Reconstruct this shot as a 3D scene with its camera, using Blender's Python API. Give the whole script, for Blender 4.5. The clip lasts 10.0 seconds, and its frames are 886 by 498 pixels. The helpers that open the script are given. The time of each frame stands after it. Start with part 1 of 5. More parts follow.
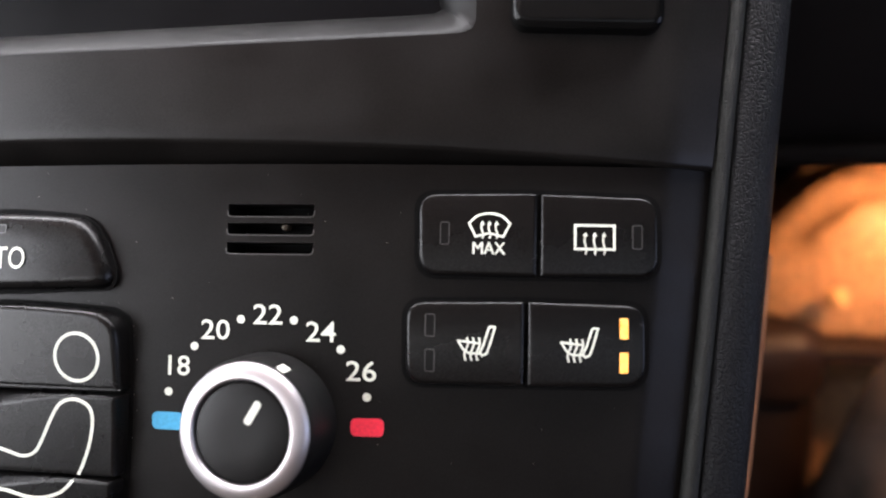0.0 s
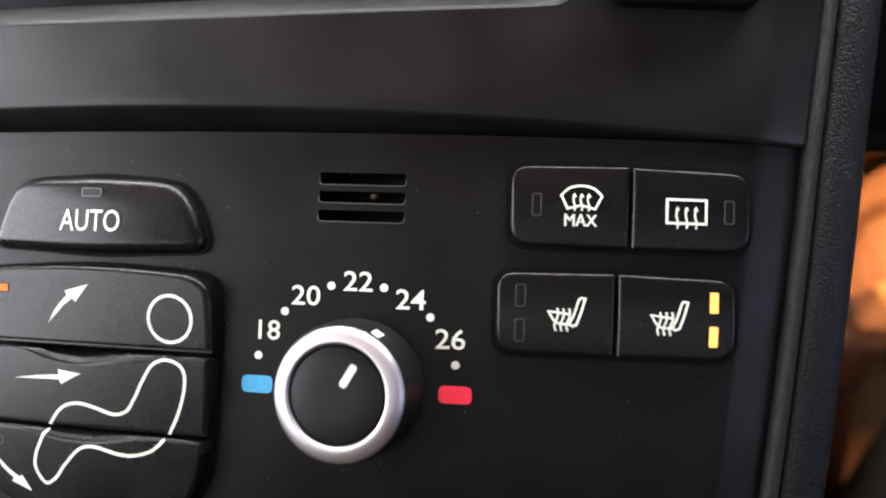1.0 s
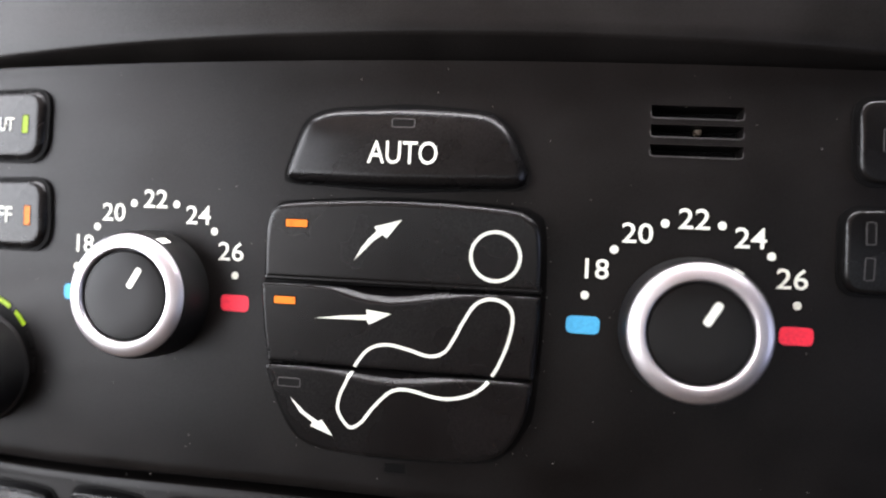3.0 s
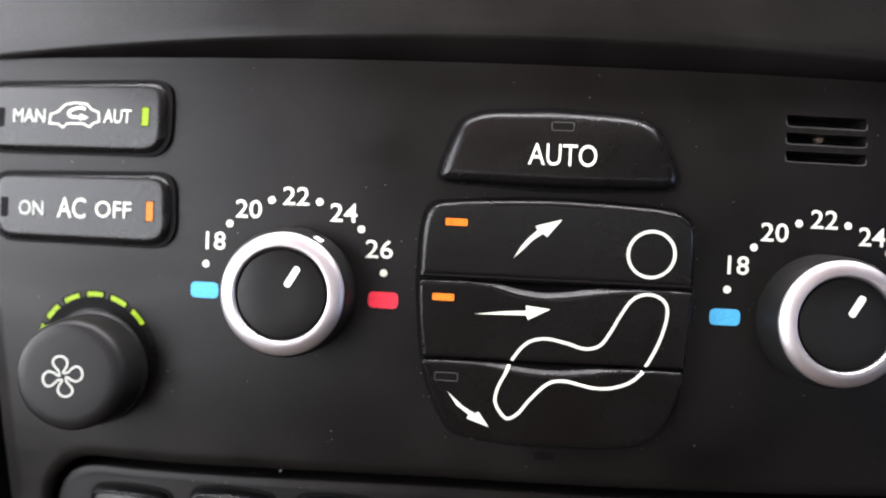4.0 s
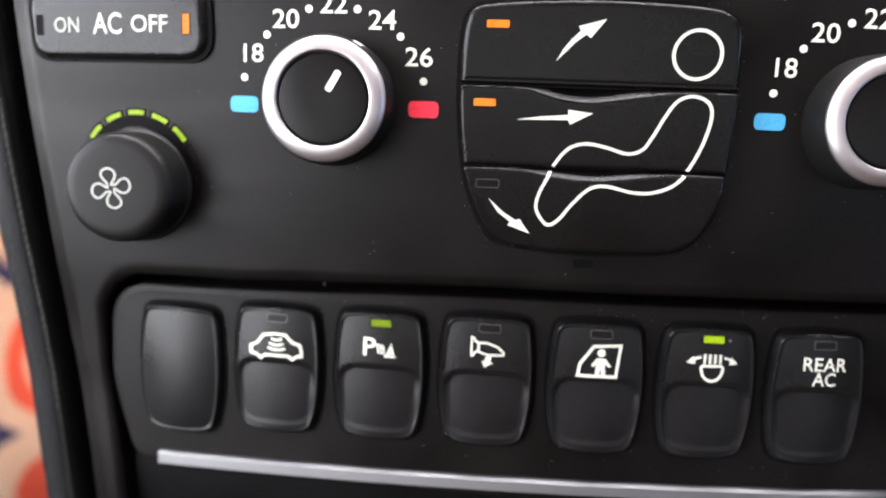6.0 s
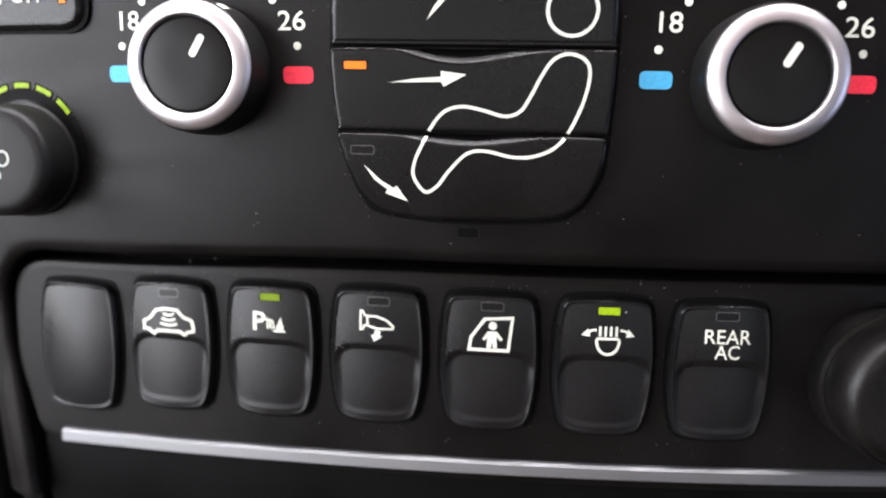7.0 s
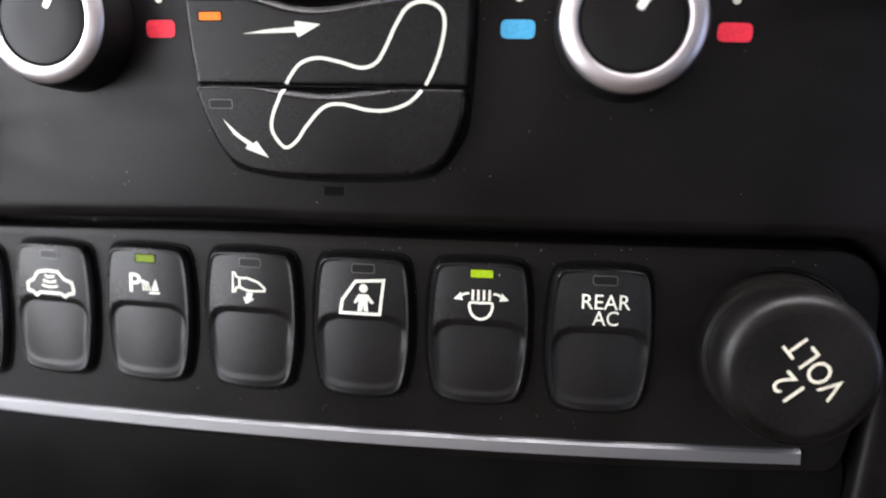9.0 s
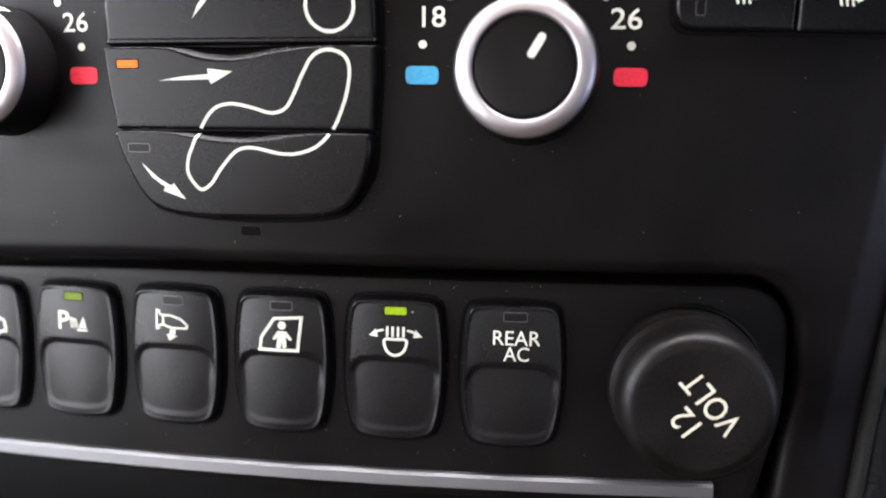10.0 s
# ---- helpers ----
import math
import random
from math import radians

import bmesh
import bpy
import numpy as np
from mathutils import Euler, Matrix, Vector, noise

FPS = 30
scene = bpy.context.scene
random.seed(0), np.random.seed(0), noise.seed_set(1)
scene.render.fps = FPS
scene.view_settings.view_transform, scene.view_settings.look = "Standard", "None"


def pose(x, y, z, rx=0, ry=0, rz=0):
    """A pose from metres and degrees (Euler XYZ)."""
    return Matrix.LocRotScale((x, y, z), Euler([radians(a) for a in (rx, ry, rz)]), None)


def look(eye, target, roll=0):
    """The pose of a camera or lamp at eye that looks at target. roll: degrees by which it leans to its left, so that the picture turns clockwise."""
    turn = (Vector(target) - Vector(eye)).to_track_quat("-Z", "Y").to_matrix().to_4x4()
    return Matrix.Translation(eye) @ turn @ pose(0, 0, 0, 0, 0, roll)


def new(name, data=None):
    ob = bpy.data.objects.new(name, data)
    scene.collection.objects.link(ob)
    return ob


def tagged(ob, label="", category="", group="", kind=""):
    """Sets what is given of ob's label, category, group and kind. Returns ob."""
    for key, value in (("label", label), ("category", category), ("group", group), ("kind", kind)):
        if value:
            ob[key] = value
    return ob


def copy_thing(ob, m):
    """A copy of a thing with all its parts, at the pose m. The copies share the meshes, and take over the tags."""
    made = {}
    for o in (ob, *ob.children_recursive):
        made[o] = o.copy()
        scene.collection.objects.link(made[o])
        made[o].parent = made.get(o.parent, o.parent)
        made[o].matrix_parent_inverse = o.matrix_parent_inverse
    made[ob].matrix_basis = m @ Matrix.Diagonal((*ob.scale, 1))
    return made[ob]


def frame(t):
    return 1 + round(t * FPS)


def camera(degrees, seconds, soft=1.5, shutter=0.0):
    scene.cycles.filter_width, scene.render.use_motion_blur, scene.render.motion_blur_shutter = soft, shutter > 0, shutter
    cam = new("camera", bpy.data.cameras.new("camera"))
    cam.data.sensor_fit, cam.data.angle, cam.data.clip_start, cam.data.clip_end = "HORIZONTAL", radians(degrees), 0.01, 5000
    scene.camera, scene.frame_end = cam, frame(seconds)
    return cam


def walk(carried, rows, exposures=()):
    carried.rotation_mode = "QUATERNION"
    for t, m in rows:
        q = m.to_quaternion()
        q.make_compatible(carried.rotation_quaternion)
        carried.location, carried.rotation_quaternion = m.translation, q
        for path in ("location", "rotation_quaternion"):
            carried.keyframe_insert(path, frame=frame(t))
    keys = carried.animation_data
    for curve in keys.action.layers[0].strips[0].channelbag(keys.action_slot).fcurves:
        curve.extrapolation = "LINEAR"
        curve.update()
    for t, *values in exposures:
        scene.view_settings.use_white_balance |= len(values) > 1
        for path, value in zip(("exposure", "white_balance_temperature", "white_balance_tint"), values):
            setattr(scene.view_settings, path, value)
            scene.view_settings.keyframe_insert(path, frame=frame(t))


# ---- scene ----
cam = camera(62.6, 10.0, soft=2.0)
# A phone lens held close: the footwells far behind the panel fall out of focus.
cam.data.dof.use_dof = True
cam.data.dof.focus_distance = 0.153
cam.data.dof.aperture_fstop = 6.5
# The whole centre stack leans back; the path is written in its upright frame.
STACK = pose(0, 0, 0.2) @ pose(0, 0, 0, -22, 0, 0) @ pose(0, 0, -0.2)
PATH = [
    (0, (0.1216, -0.1363, 0.2224), (-0.258, 1.825, 0.325), 0.90),
    (0.5, (0.1193, -0.1386, 0.2225), (-0.276, 1.819, 0.321), 1.81),
    (1, (0.1066, -0.1405, 0.2174), (-0.308, 1.814, 0.299), 2.22),
    (1.5, (0.0869, -0.1431, 0.2157), (-0.307, 1.817, 0.265), 2.23),
    (2, (0.0716, -0.1423, 0.2112), (-0.309, 1.821, 0.235), 2.27),
    (2.5, (0.0551, -0.1442, 0.2090), (-0.309, 1.822, 0.224), 2.50),
    (2.7, (0.0473, -0.1449, 0.2069), (-0.321, 1.821, 0.227), 2.66),
    (3.8, (-0.0068, -0.1575, 0.2090), (-0.120, 1.839, 0.186), 2.93),
    (4, (-0.0184, -0.1590, 0.2074), (-0.089, 1.840, 0.189), 2.68),
    (4.5, (-0.0392, -0.1632, 0.2066), (-0.084, 1.836, 0.150), 2.15),
    (5, (-0.0382, -0.1635, 0.2045), (-0.129, 1.834, 0.163), 2.06),
    (5.5, (-0.0299, -0.1632, 0.1902), (-0.132, 1.828, 0.033), 2.15),
    (5.7, (-0.0270, -0.1623, 0.1874), (-0.126, 1.820, -0.060), 2.18),
    (6.8, (0.0009, -0.1561, 0.1837), (-0.177, 1.814, -0.114), 1.58),
    (7, (0.0103, -0.1541, 0.1814), (-0.182, 1.814, -0.120), 1.29),
    (7.5, (0.0359, -0.1519, 0.1795), (-0.170, 1.816, -0.109), 1.03),
    (8, (0.0496, -0.1505, 0.1787), (-0.138, 1.822, -0.095), 1.67),
    (8.5, (0.0465, -0.1486, 0.1772), (-0.188, 1.818, -0.101), 0.98),
    (9, (0.0459, -0.1459, 0.1725), (-0.243, 1.810, -0.126), 1.31),
    (9.5, (0.0568, -0.1458, 0.1726), (-0.226, 1.818, -0.082), 1.00),
    (10, (0.0656, -0.1462, 0.1768), (-0.237, 1.816, -0.062), 0.98),
]
walk(cam, [(t, STACK @ look(eye, target, roll)) for t, eye, target, roll in PATH],
     exposures=[(0, -0.15), (1, -0.12), (2.2, -0.02), (4.5, 0.06), (6, 0.0), (7.5, -0.08), (10, -0.13)])

# ---- world, daylight through the car's windows ----
world = bpy.data.worlds.new("sky")
scene.world = world
world.use_nodes = True
wn = world.node_tree
wn.nodes.clear()
w_out = wn.nodes.new("ShaderNodeOutputWorld")
w_bg = wn.nodes.new("ShaderNodeBackground")
w_sky = wn.nodes.new("ShaderNodeTexSky")
w_sky.sky_type = "NISHITA"
w_sky.sun_disc = False
w_sky.sun_elevation = radians(35)
w_sky.sun_rotation = radians(250)
w_bg.inputs["Strength"].default_value = 0.08
wn.links.new(w_sky.outputs["Color"], w_bg.inputs["Color"])
wn.links.new(w_bg.outputs["Background"], w_out.inputs["Surface"])


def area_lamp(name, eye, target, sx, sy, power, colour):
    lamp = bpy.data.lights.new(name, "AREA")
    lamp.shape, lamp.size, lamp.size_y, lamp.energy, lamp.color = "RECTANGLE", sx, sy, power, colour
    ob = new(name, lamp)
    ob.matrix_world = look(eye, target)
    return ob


# Left-hand daylight, spread lower than a window to suit the panel's reflections.
area_lamp("door_light_left", (-0.74, -0.40, 0.455), (0.1, -0.25, 0.40), 0.98, 0.64, 24.5, (0.95, 0.965, 1.035))
# Unseen fill at the rear left, added to brighten the panel's reflections.
area_lamp("rear_side_fill", (-0.74, -1.28, 0.50), (0.0, -0.4, 0.35), 0.50, 0.44, 4.0, (1.0, 0.965, 0.99))
# Added unseen blue fill that makes the sheen on the panel's right roll.
area_lamp("right_sheen_fill", (0.74, -0.12, 0.20), (0.14, -0.02, 0.20), 0.42, 0.32, 1.35, (0.62, 0.68, 1.0))
# A second added fill, rear right, lifts the right half of the panel.
area_lamp("rear_side_fill", (0.74, -1.12, 0.46), (0.0, -0.4, 0.30), 0.50, 0.44, 1.0, (0.86, 0.90, 1.0))
area_lamp("windscreen_light", (0.0, 0.15, 0.83), (0.0, -0.5, 0.0), 1.2, 0.13, 18.0, (0.99, 0.965, 1.01))
area_lamp("rear_window_light", (0.0, -1.62, 0.66), (0.0, 0.0, 0.2), 1.1, 0.28, 2.3, (1.0, 0.98, 0.96))
# Two warm fills added under the dash to brighten what lies in the footwells.
area_lamp("footwell_fill_right", (0.31, 0.22, 0.190), (0.31, 0.37, -0.04), 0.05, 0.03, 0.68, (1.0, 0.48, 0.23))
area_lamp("footwell_fill_left", (-0.36, 0.14, 0.120), (-0.36, 0.36, -0.05), 0.05, 0.03, 0.8, (1.0, 0.66, 0.45))

# ---- materials ----
def nodes_of(name):
    m = bpy.data.materials.new(name)
    m.use_nodes = True
    nt = m.node_tree
    return m, nt, nt.nodes["Principled BSDF"], nt.links


def ramp(nt, a, b, lo=0.35, hi=0.65):
    r = nt.nodes.new("ShaderNodeValToRGB")
    r.color_ramp.elements[0].position, r.color_ramp.elements[1].position = lo, hi
    r.color_ramp.elements[0].color, r.color_ramp.elements[1].color = (*a, 1), (*b, 1)
    return r


def plastic(name, base, rough, grain=2600.0, bump=0.05, mottle=0.25, rough_spread=0.10, metal=0.0, specular=0.5, streaks=0.0, speckle=0.0):
    """Moulded plastic: fine grain relief, handling marks in the gloss, slight mottling of the colour."""
    m, nt, b, ln = nodes_of(name)
    tc = nt.nodes.new("ShaderNodeTexCoord")
    big = nt.nodes.new("ShaderNodeTexNoise")
    big.inputs["Scale"].default_value, big.inputs["Detail"].default_value = 45.0, 6.0
    fine = nt.nodes.new("ShaderNodeTexNoise")
    fine.inputs["Scale"].default_value, fine.inputs["Detail"].default_value = grain, 2.0
    ln.new(tc.outputs["Object"], big.inputs["Vector"])
    ln.new(tc.outputs["Object"], fine.inputs["Vector"])
    r = ramp(nt, [c * (1 - mottle) for c in base], [c * (1 + mottle) for c in base])
    ln.new(big.outputs["Fac"], r.inputs["Fac"])
    ln.new(r.outputs["Color"], b.inputs["Base Color"])
    mr = nt.nodes.new("ShaderNodeMapRange")
    mr.inputs["From Min"].default_value, mr.inputs["From Max"].default_value = 0.3, 0.7
    mr.inputs["To Min"].default_value, mr.inputs["To Max"].default_value = rough - rough_spread, rough + rough_spread
    ln.new(big.outputs["Fac"], mr.inputs["Value"])
    ln.new(mr.outputs["Result"], b.inputs["Roughness"])
    if streaks:
        # faint wipe marks left by a cloth
        turn = nt.nodes.new("ShaderNodeMapping")
        turn.inputs["Rotation"].default_value = (0.0, 0.22, 0.0)
        turn.inputs["Scale"].default_value = (24.0, 24.0, 130.0)
        wipe = nt.nodes.new("ShaderNodeTexNoise")
        wipe.inputs["Scale"].default_value, wipe.inputs["Detail"].default_value, wipe.inputs["Distortion"].default_value = 1.0, 5.0, 0.8
        ln.new(tc.outputs["Object"], turn.inputs["Vector"])
        ln.new(turn.outputs["Vector"], wipe.inputs["Vector"])
        add = nt.nodes.new("ShaderNodeMath")
        add.operation = "MULTIPLY_ADD"
        add.inputs[1].default_value = streaks
        ln.new(wipe.outputs["Fac"], add.inputs[0])
        ln.new(mr.outputs["Result"], add.inputs[2])
        ln.new(add.outputs["Value"], b.inputs["Roughness"])
    bp = nt.nodes.new("ShaderNodeBump")
    bp.inputs["Strength"].default_value, bp.inputs["Distance"].default_value = bump, 0.0004
    ln.new(fine.outputs["Fac"], bp.inputs["Height"])
    ln.new(bp.outputs["Normal"], b.inputs["Normal"])
    b.inputs["Metallic"].default_value = metal
    b.inputs["Specular IOR Level"].default_value = specular
    if speckle:
        # grain that glints unevenly
        dots = nt.nodes.new("ShaderNodeTexNoise")
        dots.inputs["Scale"].default_value, dots.inputs["Detail"].default_value = 2900.0, 1.0
        ln.new(tc.outputs["Object"], dots.inputs["Vector"])
        gl = nt.nodes.new("ShaderNodeMapRange")
        gl.inputs["From Min"].default_value, gl.inputs["From Max"].default_value = 0.3, 0.7
        gl.inputs["To Min"].default_value, gl.inputs["To Max"].default_value = specular * (1 - speckle), specular * (1 + speckle)
        ln.new(dots.outputs["Fac"], gl.inputs["Value"])
        ln.new(gl.outputs["Result"], b.inputs["Specular IOR Level"])
    return m


def leather(name, base, scale=420.0, specular=0.3):
    m, nt, b, ln = nodes_of(name)
    tc = nt.nodes.new("ShaderNodeTexCoord")
    v = nt.nodes.new("ShaderNodeTexVoronoi")
    v.feature = "DISTANCE_TO_EDGE"
    v.inputs["Scale"].default_value = scale
    warp = nt.nodes.new("ShaderNodeTexNoise")
    warp.inputs["Scale"].default_value = 420.0
    mix = nt.nodes.new("ShaderNodeVectorMath")
    mix.operation = "MULTIPLY_ADD"
    mix.inputs[1].default_value = (0.0025, 0.0025, 0.0025)
    ln.new(tc.outputs["Object"], warp.inputs["Vector"])
    ln.new(warp.outputs["Color"], mix.inputs[0])
    ln.new(tc.outputs["Object"], mix.inputs[2])
    ln.new(mix.outputs["Vector"], v.inputs["Vector"])
    r = ramp(nt, [c * 0.7 for c in base], [c * 1.15 for c in base], 0.0, 0.25)
    ln.new(v.outputs["Distance"], r.inputs["Fac"])
    ln.new(r.outputs["Color"], b.inputs["Base Color"])
    bp = nt.nodes.new("ShaderNodeBump")
    bp.inputs["Strength"].default_value, bp.inputs["Distance"].default_value = 0.32, 0.0005
    sm = ramp(nt, (0, 0, 0), (1, 1, 1), 0.0, 0.22)
    ln.new(v.outputs["Distance"], sm.inputs["Fac"])
    ln.new(sm.outputs["Color"], bp.inputs["Height"])
    ln.new(bp.outputs["Normal"], b.inputs["Normal"])
    b.inputs["Roughness"].default_value = 0.50
    b.inputs["Specular IOR Level"].default_value = specular
    return m


def print_ink(name, base, rough=0.5):
    """Printed ink with slightly uneven coverage."""
    m, nt, b, ln = nodes_of(name)
    tc = nt.nodes.new("ShaderNodeTexCoord")
    n = nt.nodes.new("ShaderNodeTexNoise")
    n.inputs["Scale"].default_value, n.inputs["Detail"].default_value = 1500.0, 3.0
    ln.new(tc.outputs["Object"], n.inputs["Vector"])
    r = ramp(nt, [c * 0.9 for c in base], [min(1.0, c * 1.06) for c in base])
    ln.new(n.outputs["Fac"], r.inputs["Fac"])
    ln.new(r.outputs["Color"], b.inputs["Base Color"])
    b.inputs["Roughness"].default_value = rough
    b.inputs["Specular IOR Level"].default_value = 0.2
    return m


def glow(name, colour, edge, strength):
    """A lit indicator window: brighter in its middle cells."""
    m, nt, b, ln = nodes_of(name)
    tc = nt.nodes.new("ShaderNodeTexCoord")
    n = nt.nodes.new("ShaderNodeTexNoise")
    n.inputs["Scale"].default_value = 700.0
    ln.new(tc.outputs["Object"], n.inputs["Vector"])
    r = ramp(nt, edge, colour, 0.15, 0.55)
    ln.new(n.outputs["Fac"], r.inputs["Fac"])
    ln.new(r.outputs["Color"], b.inputs["Emission Color"])
    b.inputs["Emission Strength"].default_value = strength
    b.inputs["Base Color"].default_value = (*[c * 0.12 for c in colour], 1)
    b.inputs["Roughness"].default_value = 0.4
    b.inputs["Specular IOR Level"].default_value = 0.12
    return m


PANEL = plastic("panel_plastic", (0.0048, 0.0041, 0.0038), 0.28, 3600, 0.10, 0.30, 0.06, specular=0.136, streaks=0.26, speckle=0.15)
PANEL_SIDE = plastic("fascia_plastic", (0.0074, 0.0065, 0.0060), 0.29, 3600, 0.05, 0.25, 0.06, specular=0.165, streaks=0.16, speckle=0.18)
BUTTON = plastic("button_plastic", (0.0034, 0.0031, 0.0031), 0.27, 3400, 0.06, 0.25, 0.04, specular=0.225, speckle=0.30)
SWITCH = plastic("switch_plastic", (0.0060, 0.0059, 0.0062), 0.29, 3800, 0.06, 0.25, 0.05, specular=0.25, speckle=0.20)
KNOB = plastic("knob_plastic", (0.0062, 0.0060, 0.0060), 0.40, 3600, 0.10, 0.25, 0.06, specular=0.17)
CAP_FACE = plastic("knob_cap_plastic", (0.0035, 0.0034, 0.0034), 0.34, 3000, 0.03, 0.2, 0.05, specular=0.20)
RUBBER = plastic("socket_cap_plastic", (0.0044, 0.0039, 0.0036), 0.36, 2600, 0.14, 0.45, 0.10, specular=0.20, speckle=0.3)
# Near-black plastic; as flat inlays it paints the shade inside gaps.
GAP = plastic("gap_shade_plastic", (0.0028, 0.0027, 0.0027), 0.7, 2000, 0.05, 0.2, 0.05, specular=0.06)
MATTE = plastic("matte_black_plastic", (0.0034, 0.0033, 0.0034), 0.55, 2200, 0.25, 0.3, 0.08, specular=0.045, speckle=0.3)
SILVER = plastic("satin_silver", (0.50, 0.478, 0.492), 0.41, 3000, 0.015, 0.07, 0.06, metal=1.0)
BAR = plastic("brushed_silver", (0.232, 0.234, 0.240), 0.58, 3000, 0.0, 0.02, 0.0, metal=1.0)
WINDOW_DARK = plastic("indicator_window_unlit", (0.0050, 0.0046, 0.0046), 0.30, 3000, 0.02, 0.2, 0.03, specular=0.16)
# Lighter edge lines round unlit windows and along the slots' lower halves.
RIM = plastic("pale_edge_plastic", (0.046, 0.044, 0.043), 0.35, 2600, 0.05, 0.2, 0.05)
LEATHER = leather("grained_vinyl", (0.0055, 0.0058, 0.0068), 850.0, 0.15)
PIPING = leather("piping_vinyl", (0.012, 0.0125, 0.0115), 1500.0, 0.22)
THREAD = print_ink("grey_thread", (0.065, 0.065, 0.062), 0.7)
INK = print_ink("white_ink", (0.75, 0.77, 0.67))
INK_AGED = print_ink("aged_ink", (0.54, 0.56, 0.49))
INK_DIM = print_ink("worn_ink", (0.37, 0.39, 0.35))
BLUE = print_ink("blue_ink", (0.068, 0.36, 0.60))
RED = print_ink("red_ink", (0.88, 0.04, 0.075))
AMBER = glow("amber_light", (1.0, 0.26, 0.03), (1.0, 0.14, 0.012), 1.25)
BRIGHT_AMBER = glow("bright_amber_light", (1.0, 0.53, 0.14), (1.0, 0.33, 0.04), 2.1)
ORANGE = glow("orange_light", (1.0, 0.28, 0.025), (0.95, 0.13, 0.008), 1.2)
GREEN = glow("green_light", (0.52, 0.76, 0.02), (0.28, 0.50, 0.01), 0.8)
GREEN_DIM = glow("dim_green_light", (0.36, 0.52, 0.02), (0.2, 0.33, 0.01), 0.6)
DUST = print_ink("dust_speck", (0.20, 0.19, 0.18), 0.9)

# ---- helpers of this scene ----
CURVE = 0.80           # the climate panel bows towards the seats
LOW_CURVE = 0.75       # the switch panel below bows less
LOW_BACK = 0.0082      # and sits this far back


def bow(z):
    """How far the panel falls back above and below its middle."""
    d = BOW_Z - min(z, 0.2466)
    if d <= 0.061:
        return d * d
    t = min(d - 0.061, 0.034)
    return 0.061 ** 2 + 0.122 * (t - t * t / 0.136)


BOW_Z = 0.215          # the fullest height of the climate panel


def panel_y(x, z=BOW_Z):
    return CURVE * x * x + bow(z)


def low_y(x):
    return LOW_BACK + LOW_CURVE * x * x


def half_width(z, side=-1):
    """Half the width of the centre stack at height z; the passenger's side reaches a little further."""
    return 0.1474 + (z - 0.2466) * 0.100 if side > 0 else 0.1434 + (z - 0.2466) * 0.120


def link_mesh(name, bm, material, smooth=35.0):
    me = bpy.data.meshes.new(name)
    bmesh.ops.recalc_face_normals(bm, faces=bm.faces)
    for f in bm.faces:
        f.smooth = True
    bm.to_mesh(me)
    bm.free()
    me.set_sharp_from_angle(angle=radians(smooth))
    me.materials.append(material)
    return me


def part(name, bm, material, parent, label="", smooth=35.0):
    ob = new(name, link_mesh(name, bm, material, smooth))
    ob.parent = parent
    if label:
        ob["label"] = label
    return ob


def thing(name, m, label, category, group="", kind="", leans=True):
    """An empty that holds the parts of one thing; m is in the stack's own frame unless leans is off."""
    ob = new(name)
    ob.empty_display_size = 0.005
    ob.matrix_world = STACK @ m if leans else m
    return tagged(ob, label, category, group, kind)


def on_panel(x, z, h=0.0):
    """A frame on the climate panel: local x along it, z up, -y out of it."""
    lean = math.degrees(math.atan(2 * (BOW_Z - z))) if z < 0.2466 else 0.0
    return pose(x, panel_y(x, z), z, lean, 0, math.degrees(math.atan(2 * CURVE * x))) @ pose(0, -h, 0)


def on_low(x, z, h=0.0):
    return pose(x, low_y(x), z, 0, 0, math.degrees(math.atan(2 * LOW_CURVE * x))) @ pose(0, -h, 0)


def spline(points, n=6, closed=True):
    """A smooth line through the points."""
    out, k = [], len(points)
    for i in range(k if closed else k - 1):
        if closed:
            p = [points[(i + j - 1) % k] for j in range(4)]
        else:
            p = [points[min(max(i + j - 1, 0), k - 1)] for j in range(4)]
        for s in range(n):
            t = s / n
            out.append(tuple(0.5 * (2 * p[1][a] + (p[2][a] - p[0][a]) * t + (2 * p[0][a] - 5 * p[1][a] + 4 * p[2][a] - p[3][a]) * t * t
                                    + (3 * p[1][a] - p[0][a] - 3 * p[2][a] + p[3][a]) * t ** 3) for a in (0, 1)))
    if not closed:
        out.append(tuple(points[-1]))
    return out


def rounded(corners, radii, n=7):
    """A polygon with rounded corners; every straight side gets inner points too."""
    out, k = [], len(corners)
    for i in range(k):
        p, a, b = Vector(corners[i]), Vector(corners[i - 1]), Vector(corners[(i + 1) % k])
        r = radii[i % len(radii)]
        u, v = (a - p).normalized(), (b - p).normalized()
        half = math.acos(max(-1, min(1, u.dot(v)))) / 2
        d = min(r / math.tan(half), 0.49 * (a - p).length, 0.49 * (b - p).length)
        p0, p1 = p + u * d, p + v * d
        for s in range(n + 1):
            t = s / n
            q = (1 - t) ** 2 * p0 + 2 * t * (1 - t) * p + t * t * p1
            out.append((q.x, q.y))
    return out


def box_outline(w, h, r, n=7, cx=0.0, cz=0.0):
    return rounded([(cx - w / 2, cz - h / 2), (cx + w / 2, cz - h / 2), (cx + w / 2, cz + h / 2), (cx - w / 2, cz + h / 2)], [r], n)


def dense(outline, step):
    out = []
    for i, p in enumerate(outline):
        q = outline[(i + 1) % len(outline)]
        m = max(1, int(math.hypot(q[0] - p[0], q[1] - p[1]) / step))
        out += [(p[0] + (q[0] - p[0]) * j / m, p[1] + (q[1] - p[1]) * j / m) for j in range(m)]
    return out


